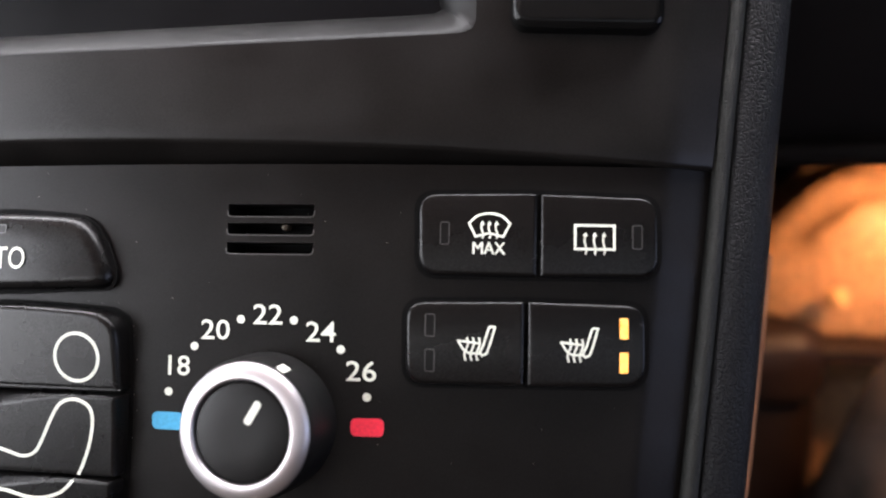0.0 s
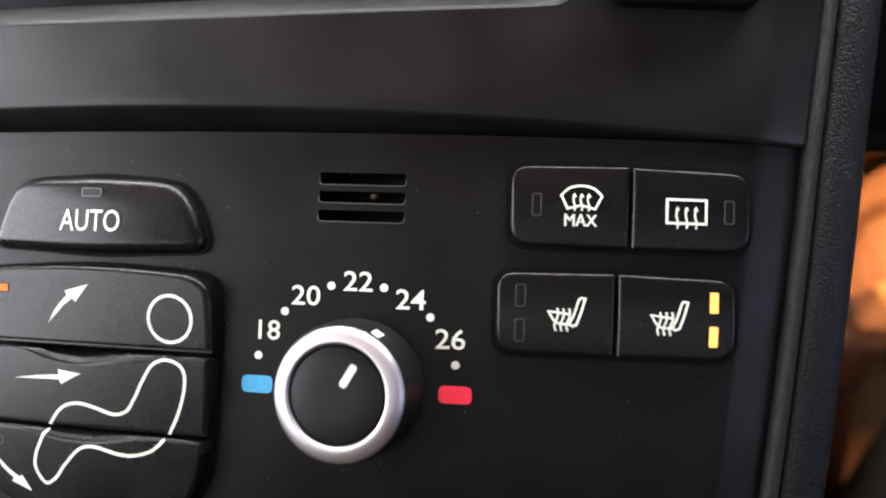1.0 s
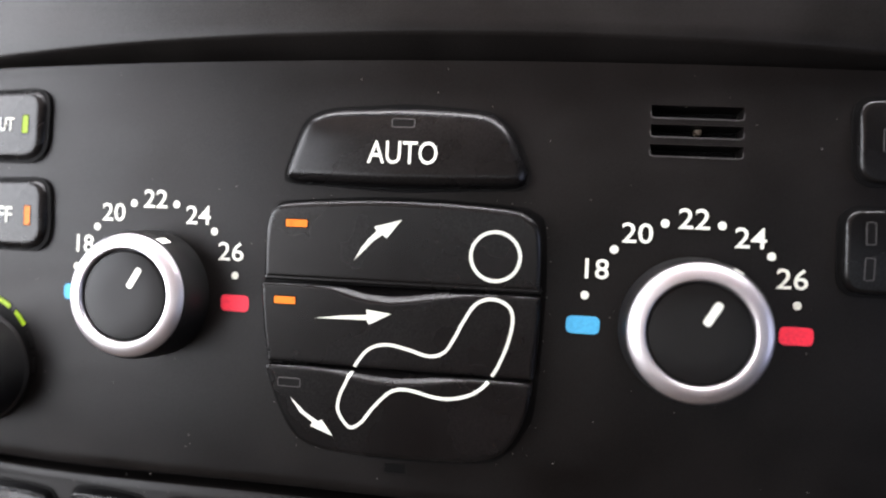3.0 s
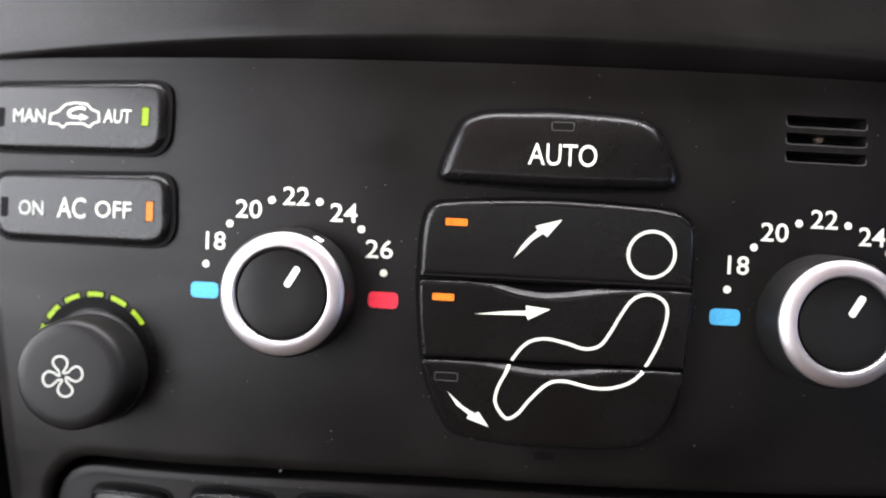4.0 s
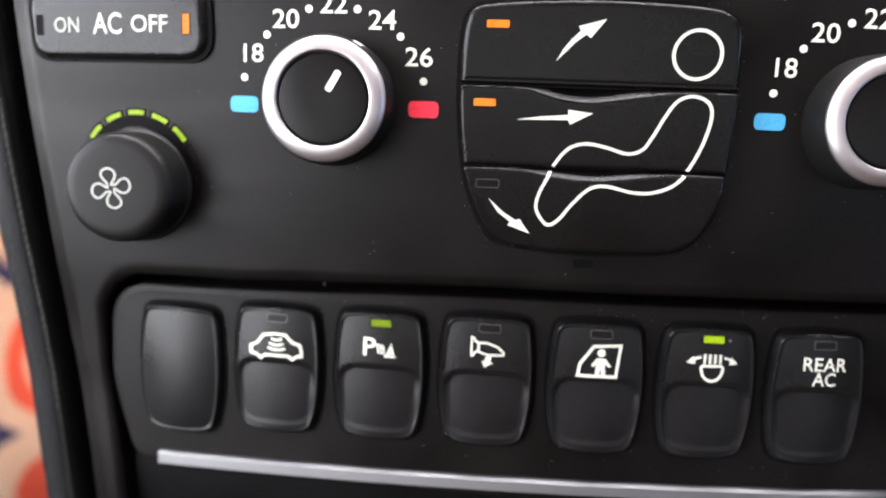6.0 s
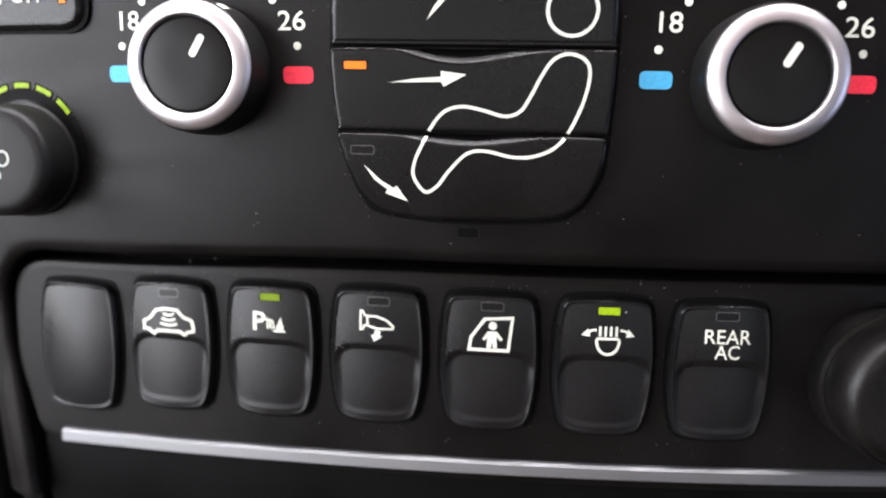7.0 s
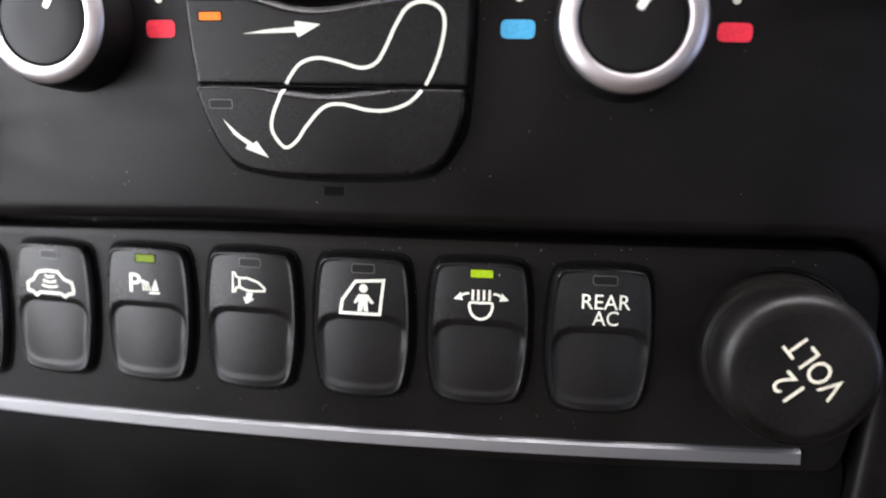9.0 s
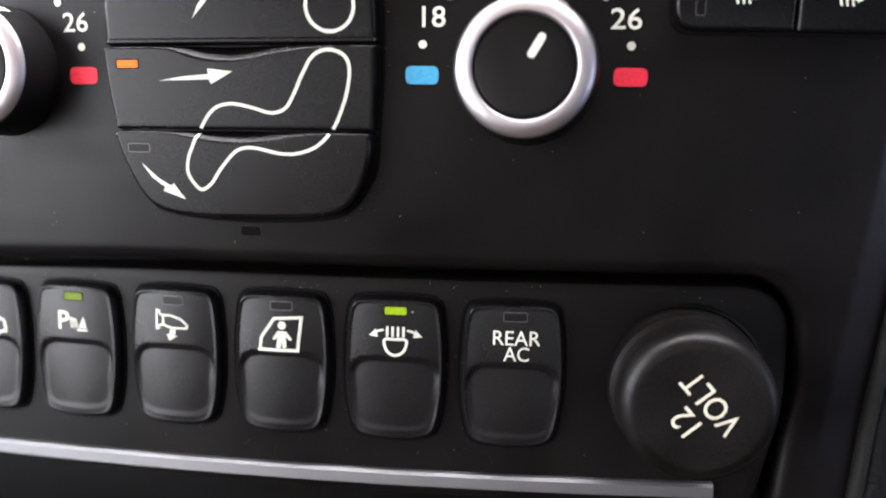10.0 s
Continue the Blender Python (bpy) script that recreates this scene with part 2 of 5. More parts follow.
def inward(outline, reach):
    """Unit directions square to a closed outline and into it, evened out over the reach."""
    p = np.array(outline)
    n = len(p)
    d = np.roll(p, -1, axis=0) - np.roll(p, 1, axis=0)
    area = float((p[:, 0] * np.roll(p[:, 1], -1) - np.roll(p[:, 0], -1) * p[:, 1]).sum())
    nrm = np.stack([-d[:, 1], d[:, 0]], axis=1) * (1 if area > 0 else -1)
    nrm /= np.maximum(np.linalg.norm(nrm, axis=1), 1e-12)[:, None]
    step = np.linalg.norm(np.roll(p, -1, axis=0) - p, axis=1)
    at = np.concatenate([[0.0], np.cumsum(step)])
    total, at = at[-1], at[:-1]
    gap = np.abs(at[:, None] - at[None, :])
    gap = np.minimum(gap, total - gap)
    w = np.maximum(0.0, 1 - gap / max(reach, 1e-6)) * (step + np.roll(step, 1))[None, :]
    out = w @ nrm
    return out / np.maximum(np.linalg.norm(out, axis=1), 1e-12)[:, None]


def smooth(t):
    t = max(0.0, min(1.0, t))
    return t * t * (3 - 2 * t)


def pad(outline, height, edge=0.0009, skirt=0.001, rings=8, shape=None, step=0.0006, centre=None, slope=0.0):
    """A solid key: side walls, a rounded edge (one width, or edge(u, v) round the outline) and a front that follows shape(u, v). Local x, z; -y is out."""
    outline = dense(outline, step)
    n = len(outline)
    cu = sum(p[0] for p in outline) / n if centre is None else centre[0]
    cv = sum(p[1] for p in outline) / n if centre is None else centre[1]
    wide = np.array([edge(u, v) if callable(edge) else edge for u, v in outline])
    for _ in range(4):
        wide = (np.roll(wide, 1) + 2 * wide + np.roll(wide, -1)) / 4
    into = inward(outline, 1.1 * (float(wide.max()) + slope))
    levels = [(0.0, 0.0, -skirt, 0.0)] + ([(0.0, 0.0, 0.0003, 0.0)] if slope else [])
    for j in range(9):
        a = j / 8 * math.pi / 2
        levels.append((slope, 1 - math.cos(a), height, 1 - math.sin(a)))
    bm = bmesh.new()
    rows = []
    def put(u, v, h):
        extra = shape(u, v) if shape and h > 0 else 0.0
        return bm.verts.new((u, -(h + extra), v))
    for inset, turn, h, drop in levels:
        rows.append([put(u + (inset + turn * w) * k[0], v + (inset + turn * w) * k[1], h - drop * w) for (u, v), k, w in zip(outline, into, wide)])
    last = [(v.co.x, v.co.z) for v in rows[-1]]
    for j in range(1, rings):
        k = 1 - (j / rings) ** 0.8 if j > 1 else 0.97
        rows.append([put(cu + (u - cu) * k, cv + (v - cv) * k, height) for u, v in last])
    mid = put(cu, cv, height)
    for a, b in zip(rows, rows[1:]):
        for i in range(n):
            bm.faces.new((a[i], a[(i + 1) % n], b[(i + 1) % n], b[i]))
    for i in range(n):
        bm.faces.new((rows[-1][i], rows[-1][(i + 1) % n], mid))
    return bm


def key_top(outline, height, slope, edge, shape, base=0.0003, pitch=0.00042, across=40, taper=True):
    """A key front on an orderly grid: rows across the outline, a sloping flank, a rounded edge, then shape(u, v)."""
    pts = np.array(dense(outline, 0.0006))
    nxt = np.roll(pts, -1, axis=0)
    vmin, vmax = pts[:, 1].min() + 2e-5, pts[:, 1].max() - 2e-5
    marks = [0.0, 0.00025, 0.0005, 0.0008, 0.0010, 0.0012, 0.0014, 0.0017]
    steps = int((vmax - vmin - 0.004) / pitch)
    vs = [vmin + q for q in marks] + [vmin + 0.002 + (vmax - vmin - 0.004) * i / steps for i in range(steps + 1)] + [vmax - q for q in marks[::-1]]
    def span(v):
        hit = []
        for (x0, z0), (x1, z1) in zip(pts, nxt):
            if (z0 - v) * (z1 - v) <= 0 and z0 != z1:
                hit.append(x0 + (x1 - x0) * (v - z0) / (z1 - z0))
        return min(hit), max(hit)
    def away(p):
        d = nxt - pts
        t = np.clip(((p - pts) * d).sum(1) / np.maximum((d * d).sum(1), 1e-18), 0, 1)
        return float(np.sqrt((((pts + d * t[:, None]) - p) ** 2).sum(1)).min())
    def rise(d, e):
        if d < slope:
            return base + (height - e - base) * d / slope
        k = min(1.0, (d - slope) / e)
        return height - e + e * math.sqrt(max(0.0, 1 - (1 - k) ** 2))
    rows = []
    for v in vs:
        a, b = span(v)
        w = b - a
        m = [min(q, 0.2 * w * q / 0.0017) for q in marks]
        cols = [a + q for q in m] + [a + m[-1] + (w - 2 * m[-1]) * i / across for i in range(1, across)] + [b - q for q in m[::-1]]
        row = []
        for u in cols:
            d = away(np.array((u, v)))
            e = edge(u, v) if callable(edge) else edge
            row.append((u, -(rise(d, e) + shape(u, v) * (min(1.0, d / (slope + e)) if taper else 1.0)), v))
        rows.append(row)
    bm = sheet(rows)
    rim = [e for e in bm.edges if len(e.link_faces) == 1]
    for v in bmesh.ops.extrude_edge_only(bm, edges=rim)["geom"]:
        if isinstance(v, bmesh.types.BMVert):
            v.co.y = 0.001
    return bm


def lathe(profile, n=72, closed_end=True):
    """A turned body; profile in (radius, height), axis -y."""
    bm = bmesh.new()
    rows = [[bm.verts.new((r * math.cos(2 * math.pi * i / n), -h, r * math.sin(2 * math.pi * i / n))) for i in range(n)] for r, h in profile]
    for a, b in zip(rows, rows[1:]):
        for i in range(n):
            bm.faces.new((a[i], a[(i + 1) % n], b[(i + 1) % n], b[i]))
    if closed_end:
        bm.faces.new(rows[-1])
    return bm


def flat(outline, h, thick=0.00012, bm=None):
    """A thin printed or inlaid area at height h."""
    bm = bm or bmesh.new()
    lo = [bm.verts.new((u, -(h - 0.0002), v)) for u, v in outline]
    hi = [bm.verts.new((u, -(h + thick), v)) for u, v in outline]
    n = len(outline)
    for i in range(n):
        bm.faces.new((lo[i], lo[(i + 1) % n], hi[(i + 1) % n], hi[i]))
    bm.faces.new(hi)
    return bm


def stroke(points, width, h, closed=False, bm=None, thick=0.00012, shape=None):
    """A line of even width along the points, with square ends."""
    bm = bm or bmesh.new()
    n, left, right = len(points), [], []
    for i, p in enumerate(points):
        a = points[i - 1] if (i or closed) else p
        b = points[(i + 1) % n] if (i < n - 1 or closed) else p
        d1 = (Vector(p) - Vector(a)).normalized() if a is not p else None
        d2 = (Vector(b) - Vector(p)).normalized() if b is not p else None
        d1, d2 = d1 or d2, d2 or d1
        t = (d1 + d2).normalized() if (d1 + d2).length > 1e-6 else d1
        nrm = Vector((-t.y, t.x))
        k = min(1.8, 1 / max(0.3, nrm.dot(Vector((-d1.y, d1.x)))))
        w = nrm * width / 2 * k
        for side, s in ((left, 1), (right, -1)):
            u, v = p[0] + s * w.x, p[1] + s * w.y
            hh = h + (shape(u, v) if shape else 0.0)
            side.append((bm.verts.new((u, -(hh + thick), v)), bm.verts.new((u, -(hh - 0.0002), v))))
    for i in range(n if closed else n - 1):
        j = (i + 1) % n
        bm.faces.new((left[i][0], left[j][0], right[j][0], right[i][0]))
        bm.faces.new((left[i][1], left[j][1], left[j][0], left[i][0]))
        bm.faces.new((right[i][0], right[j][0], right[j][1], right[i][1]))
    return bm


def ring_frame(outline, width, h, thick=0.0002):
    return stroke(outline, width, h, closed=True, thick=thick)


def lettering(text, x0, z0, x1, z1, h, weight=0.0, bend=None, turn=0.0):
    """Words in the built-in font, fitted to the box, at height h; bend maps the flat word onto a bowed face."""
    cu = bpy.data.curves.new("word", "FONT")
    cu.body, cu.extrude, cu.resolution_u = text, 0.0, 3
    cu.offset = 0.0 if "M" in text else weight * 0.7
    ob = bpy.data.objects.new("word", cu)
    scene.collection.objects.link(ob)
    bpy.context.view_layer.update()
    me = bpy.data.meshes.new_from_object(ob.evaluated_get(bpy.context.evaluated_depsgraph_get()))
    bpy.data.objects.remove(ob)
    bm = bmesh.new()
    bm.from_mesh(me)
    bpy.data.meshes.remove(me)
    xs, ys = [v.co.x for v in bm.verts], [v.co.y for v in bm.verts]
    ax, bx, ay, by = min(xs), max(xs), min(ys), max(ys)
    cx, cz, ct, st = (x0 + x1) / 2, (z0 + z1) / 2, math.cos(turn), math.sin(turn)
    for v in bm.verts:
        u = x0 + (v.co.x - ax) / (bx - ax) * (x1 - x0) - cx
        w = z0 + (v.co.y - ay) / (by - ay) * (z1 - z0) - cz
        u, w = cx + u * ct - w * st, cz + u * st + w * ct
        v.co = (u, -h, w)
    if "M" in text and weight:
        base = bpy.data.meshes.new("word")
        bm.to_mesh(base)
        for k, d in enumerate((-1, 1)):
            n = len(bm.verts)
            bm.from_mesh(base)
            bm.verts.ensure_lookup_table()
            for v in bm.verts[n:]:
                v.co += Vector((d * weight * 2.1 * (z1 - z0), -0.000006 * (k + 1), 0.0))
        bpy.data.meshes.remove(base)
    if bend:
        for v in bm.verts:
            v.co.y += bend(v.co.x, v.co.z)
    return bm


def bent(bm, bend):
    for v in bm.verts:
        v.co.y += bend(v.co.x, v.co.z)
    return bm


def join(*bms):
    out = bms[0]
    for other in bms[1:]:
        me = bpy.data.meshes.new("tmp")
        other.to_mesh(me)
        other.free()
        out.from_mesh(me)
        bpy.data.meshes.remove(me)
    return out


def solid(lo, hi, bevel=0.0, segments=2):
    bm = bmesh.new()
    bmesh.ops.create_cube(bm, size=1.0)
    for v in bm.verts:
        v.co = [lo[i] + (v.co[i] + 0.5) * (hi[i] - lo[i]) for i in range(3)]
    if bevel:
        bmesh.ops.bevel(bm, geom=list(bm.edges), offset=bevel, segments=segments, affect="EDGES", profile=0.5)
    return bm


def sheet(rows):
    """A skin over rows of points."""
    bm = bmesh.new()
    vs = [[bm.verts.new(p) for p in row] for row in rows]
    for a, b in zip(vs, vs[1:]):
        for i in range(len(a) - 1):
            bm.faces.new((a[i], a[i + 1], b[i + 1], b[i]))
    return bm


def mm(points):
    return [(x / 1000, z / 1000) for x, z in points]


# ---- the climate panel ----
climate_panel = thing("climate_panel", pose(0, 0, 0), "matt black plastic climate control panel, bowed outward", "control panel")
SLOTS = [(0.2362, 0.2387), (0.2324, 0.2348), (0.2285, 0.2308)]
SLOT_X = (0.0495, 0.0675)
PANEL_BOTTOM, PANEL_TOP = 0.1540, 0.2471


CUT_X, CUT_R = 0.1192, 0.0126      # half width and corner of the opening for the switch panel


def edge_round(x, z):
    """The sides of the panel roll away."""
    wide, steep = (0.0098, 0.40) if x > 0 else (0.0048, 0.42)
    d = abs(x) - (half_width(z, x) - wide)
    return 0.0 if d <= 0 else steep * d * d / (d + 0.0006)


def sag(x, z):
    """The lower edge of the panel, and the switch panel under it, droop towards the driver."""
    w = max(0.0, min(1.0, (0.175 - z) / 0.021)) if z > 0.154 else max(0.0, min(1.0, (z - 0.105) / 0.030))
    return z - 0.0024 * smooth((-x - 0.015) / 0.095) * w


def cut_roll(x, z):
    """The panel's edge rolls back into the opening for the switch panel."""
    half = CUT_X - (0.0013 if x > 0 else 0.0004) - max(0.0, 0.128 - z) * 0.10
    u, v = abs(x) - (half - CUT_R), z - (PANEL_BOTTOM - CUT_R)
    d = math.hypot(u, v) - CUT_R if u > 0 and v > 0 else max(u, v) - CUT_R
    k = 1 - max(0.0, min(1.0, d / 0.0030))
    return 0.0026 * (1 - math.sqrt(max(0.0, 1 - k * k)))


def panel_plate():
    zs = sorted({PANEL_BOTTOM, PANEL_TOP} | {PANEL_BOTTOM + d for d in (0.00004, 0.00015, 0.0004, 0.0008, 0.0013, 0.0019, 0.0025, 0.0031)} | {PANEL_BOTTOM + (PANEL_TOP - PANEL_BOTTOM) * i / 24 for i in range(25)} | {z for s in SLOTS for z in s})
    inner = sorted({-0.118 + 0.236 * i / 96 for i in range(97)} | set(SLOT_X))
    bm = bmesh.new()
    rows = []
    for z in zs:
        left, right = ([0.118 + (half_width(z, side) - 0.118) * (i / 22) for i in range(1, 23)] for side in (-1, 1))
        row = [-x for x in left[::-1]] + inner + right
        rows.append([(x, panel_y(x, z) + edge_round(x, z) + cut_roll(x, z), sag(x, z)) for x in row])
    vs = [[bm.verts.new(p) for p in row] for row in rows]
    for a, b, za, zb in zip(vs, vs[1:], zs, zs[1:]):
        for i in range(len(a) - 1):
            xm, zm = (a[i].co.x + a[i + 1].co.x) / 2, (za + zb) / 2
            if SLOT_X[0] < xm < SLOT_X[1] and any(s[0] < zm < s[1] for s in SLOTS):
                continue
            bm.faces.new((a[i], a[i + 1], b[i + 1], b[i]))
    # legs on both sides of the switch panel
    for sign in (-1, 1):
        table = []
        for i in range(41):
            d = 0.070 * (i / 40) ** 1.8
            z = PANEL_BOTTOM - d
            inner = CUT_X - (0.0013 if sign > 0 else 0.0004) - CUT_R + math.sqrt(max(0.0, CUT_R ** 2 - (CUT_R - min(d, CUT_R)) ** 2))
            inner -= max(0.0, 0.128 - z) * 0.10
            outer = half_width(z, sign)
            cols = [inner + (outer - inner) * (q / 24) ** 2 for q in range(25)]
            table.append([(sign * x, panel_y(x, z) + edge_round(sign * x, z) + cut_roll(sign * x, z), sag(sign * x, z)) for x in cols])
        grid = [[bm.verts.new(p) for p in row] for row in table]
        for a, b in zip(grid, grid[1:]):
            for i in range(24):
                bm.faces.new((a[i], a[i + 1], b[i + 1], b[i]))
    # the walls of every opening and the outer edges go back into the dash
    bmesh.ops.remove_doubles(bm, verts=bm.verts, dist=1e-6)
    rim = [ed for ed in bm.edges if len(ed.link_faces) == 1]
    back = bmesh.ops.extrude_edge_only(bm, edges=rim)
    for v in back["geom"]:
        if isinstance(v, bmesh.types.BMVert):
            v.co.y += 0.020
    return bm


part("panel_plate", panel_plate(), PANEL, climate_panel)
for lo, hi in SLOTS:
    zc = (lo + hi) / 2
    lower = [(SLOT_X[0] - 0.0001, zc), (SLOT_X[0] - 0.0001, lo + 0.0007), (SLOT_X[0] + 0.0001, lo + 0.0001), (SLOT_X[0] + 0.0008, lo - 0.0001)] + \
            [(SLOT_X[0] + 0.001 + (SLOT_X[1] - SLOT_X[0] - 0.002) * q / 12, lo - 0.0001) for q in range(13)] + \
            [(SLOT_X[1] - 0.0008, lo - 0.0001), (SLOT_X[1] - 0.0001, lo + 0.0001), (SLOT_X[1] + 0.0001, lo + 0.0007), (SLOT_X[1] + 0.0001, zc)]
    part("vent_slot_rim", bent(stroke(lower, 0.00024, 0.00002, False, None, 0.00006), panel_y), RIM, climate_panel)
rows = []
for i in range(41):
    s = -1 + i / 20
    rows.append([(s * (half_width(z, s) + 0.001), panel_y(s * half_width(z, s), z) + (0.0185 if z < 0.2477 else 0.030), z) for z in (0.1000, 0.125, 0.1530, 0.1540, 0.20, 0.2468, 0.2486)])
part("panel_backing", sheet(rows), PANEL, climate_panel, "dark backing behind the panel gaps")
vent_back = solid((0.047, 0.011, 0.226), (0.071, 0.014, 0.241))
part("vent_backing", vent_back, GAP, climate_panel, "dark cabin air sensor cavity")
sensor = lathe([(0.0003, 0.0), (0.0008, 0.0003), (0.0009, 0.0016), (0.0007, 0.0024), (0.0002, 0.0026)], 20)
for v in sensor.verts:
    v.co += Vector((0.0595, 0.0105, 0.2345))
part("air_sensor", sensor, print_ink("sensor_bead", (0.14, 0.11, 0.085)), climate_panel, "small brownish sensor bead behind the slots")

KNOB_X = (-0.0575, 0.0586)
KNOB_Z = 0.1945


def scale_print(cx, cz):
    """The printed temperature scale round a knob."""
    for angle in (165, 135.5, 105, 75, 44.5, 15):
        a = radians(angle)
        dot = [(cx + 0.0213 * math.cos(a) + 0.00085 * math.cos(q * math.pi / 9), cz + 0.0213 * math.sin(a) + 0.00085 * math.sin(q * math.pi / 9)) for q in range(18)]
        part("scale_dot", bent(flat(dot, 0.0, 0.00008), panel_y), INK, climate_panel)
    for word, dx, dz in (("18", -0.0184, 0.0109), ("20", -0.0108, 0.0184), ("22", 0.0001, 0.0217), ("24", 0.0111, 0.0184), ("26", 0.0194, 0.0107)):
        w = 0.0047 if word == "18" else 0.0061
        bm = lettering(word, cx + dx - w / 2, cz + dz - 0.00205, cx + dx + w / 2, cz + dz + 0.00205, 0.00009, 0.013, panel_y)
        part("scale_number", bm, INK, climate_panel)
    for side, ink, name in ((-1, BLUE, "cold_mark"), (1, RED, "warm_mark")):
        out = box_outline(0.0067, 0.0036, 0.0013, 5, cx + side * 0.0207, cz - 0.0005)
        part(name, bent(flat(dense(out, 0.001), 0.0, 0.00008), panel_y), ink, climate_panel, "printed blue bar" if side < 0 else "printed red bar")


for kx in KNOB_X:
    scale_print(kx, KNOB_Z)


# ---- the two temperature knobs ----
def temperature_knob(m):
    knob = thing("temperature_knob", m, "black temperature knob with satin silver ring on the climate panel", "knob", "temperature knobs")
    part("skirt", lathe([(0.0142, -0.003), (0.0141, 0.0030), (0.0137, 0.0086), (0.0133, 0.0100), (0.0122, 0.0104)], 84), KNOB, knob)
    prof = [(0.0124, 0.0088), (0.0130, 0.0092), (0.01315, 0.0098), (0.0131, 0.0103), (0.0128, 0.0108), (0.0123, 0.0112), (0.0117, 0.0115), (0.0110, 0.0117), (0.0103, 0.0118), (0.0100, 0.01175), (0.0098, 0.0114), (0.00965, 0.0104)]
    part("silver_ring", lathe(prof, 96, False), SILVER, knob, "satin silver ring", 60.0)
    part("cap_gap", lathe([(0.0097, 0.0090), (0.0097, 0.0100), (0.0090, 0.0100)], 72), GAP, knob)
    cap = part("cap", lathe([(0.0094, 0.0095), (0.0094, 0.0107), (0.0092, 0.0111), (0.0088, 0.0112), (0.004, 0.0112), (0.0005, 0.0112)], 72), CAP_FACE, knob)
    a = radians(60)
    bar = box_outline(0.0049, 0.0015, 0.0007, 5)
    bar = [(0.0043 * math.cos(a) + u * math.cos(a) - v * math.sin(a), 0.0043 * math.sin(a) + u * math.sin(a) + v * math.cos(a)) for u, v in bar]
    part("pointer", flat(bar, 0.0112, 0.0001), INK, cap, "white pointer line")
    grid = []
    for h, r in ((0.0068, 0.01392), (0.0078, 0.01385), (0.0086, 0.01379), (0.0093, 0.0136), (0.0098, 0.01345)):
        grid.append([(r * math.cos(radians(60 + d)), -h, r * math.sin(radians(60 + d))) for d in (-4, -2, 0, 2, 4)])
    part("skirt_mark", sheet(grid), INK, knob)
    return knob


first_knob = temperature_knob(pose(-0.0571, panel_y(0.0571, 0.1950), 0.1950))
copy_thing(first_knob, STACK @ pose(0.0589, panel_y(0.0589, 0.1945), 0.1945))


# ---- the fan knob and its ring of lights ----
FAN_X, FAN_Z = -0.1057, 0.1761
fan_knob = thing("fan_speed_knob", pose(-0.1053, panel_y(0.1050, 0.1743), 0.1741), "round black plastic fan speed knob with white fan symbol", "knob")
part("body", lathe([(0.0135, -0.003), (0.0134, 0.0022), (0.0128, 0.0027), (0.0126, 0.0085), (0.0124, 0.0106), (0.0118, 0.0117), (0.0108, 0.0122), (0.0092, 0.01235), (0.005, 0.0124), (0.0005, 0.0124)], 84), KNOB, fan_knob)
clover = []
for q in range(4):
    a = radians(90 * q + 107)
    for r, w in ((0.75, -0.35), (1.3, -0.8), (1.9, -1.4), (2.7, -1.8), (3.6, -1.65), (4.3, -0.95), (4.5, 0.0), (4.2, 0.9), (3.5, 1.35), (2.7, 1.25), (1.9, 0.85), (1.2, 0.55)):
        clover.append((r * math.cos(a) - w * math.sin(a) - 1.0, r * math.sin(a) + w * math.cos(a) - 0.1))
part("fan_symbol", stroke(spline(mm(clover), 3), 0.00055, 0.0124, True), INK_DIM, fan_knob)
# No real groove: a flat dark ring paints its shade on the panel.
trough = [(FAN_X + r * math.cos(q * math.pi / 36), FAN_Z + r * math.sin(q * math.pi / 36)) for r in (0.0147, 0.0120) for q in range(72)]
bm = bmesh.new()
vs = [bm.verts.new((x, panel_y(x, z) - 0.00003, z)) for x, z in trough]
for q in range(72):
    bm.faces.new((vs[q], vs[(q + 1) % 72], vs[72 + (q + 1) % 72], vs[72 + q]))
part("knob_gap_shade", bm, GAP, climate_panel, "flat dark ring painting the shade of the groove round the fan knob")
for angle, lit in ((160, 1), (137, 1), (113.5, 1), (90, 1), (66.5, 1), (43.5, 1), (22, 0), (-2, 0)):
    a0, a1 = radians(angle - 7.6), radians(angle + 7.6)
    well = [(FAN_X + 0.0163 * math.cos(a0 - 0.04 + (a1 - a0 + 0.08) * i / 6), FAN_Z + 0.0163 * math.sin(a0 - 0.04 + (a1 - a0 + 0.08) * i / 6)) for i in range(7)]
    well += [(FAN_X + 0.0142 * math.cos(a1 + 0.04 + (a0 - a1 - 0.08) * i / 6), FAN_Z + 0.0142 * math.sin(a1 + 0.04 + (a0 - a1 - 0.08) * i / 6)) for i in range(7)]
    # flat dark margin, painted shade of a recess round the light
    part("light_gap_shade", bent(flat(well, 0.0, 0.00004), panel_y), GAP, climate_panel)
    arc = [(FAN_X + 0.0159 * math.cos(a0 + (a1 - a0) * i / 6), FAN_Z + 0.0159 * math.sin(a0 + (a1 - a0) * i / 6)) for i in range(7)]
    arc += [(FAN_X + 0.01475 * math.cos(a1 + (a0 - a1) * i / 6), FAN_Z + 0.01475 * math.sin(a1 + (a0 - a1) * i / 6)) for i in range(7)]
    part("fan_speed_light", bent(flat(arc, 0.0, 0.00010), panel_y), GREEN if lit else WINDOW_DARK, climate_panel, "lit green arc light" if lit else "unlit arc light")


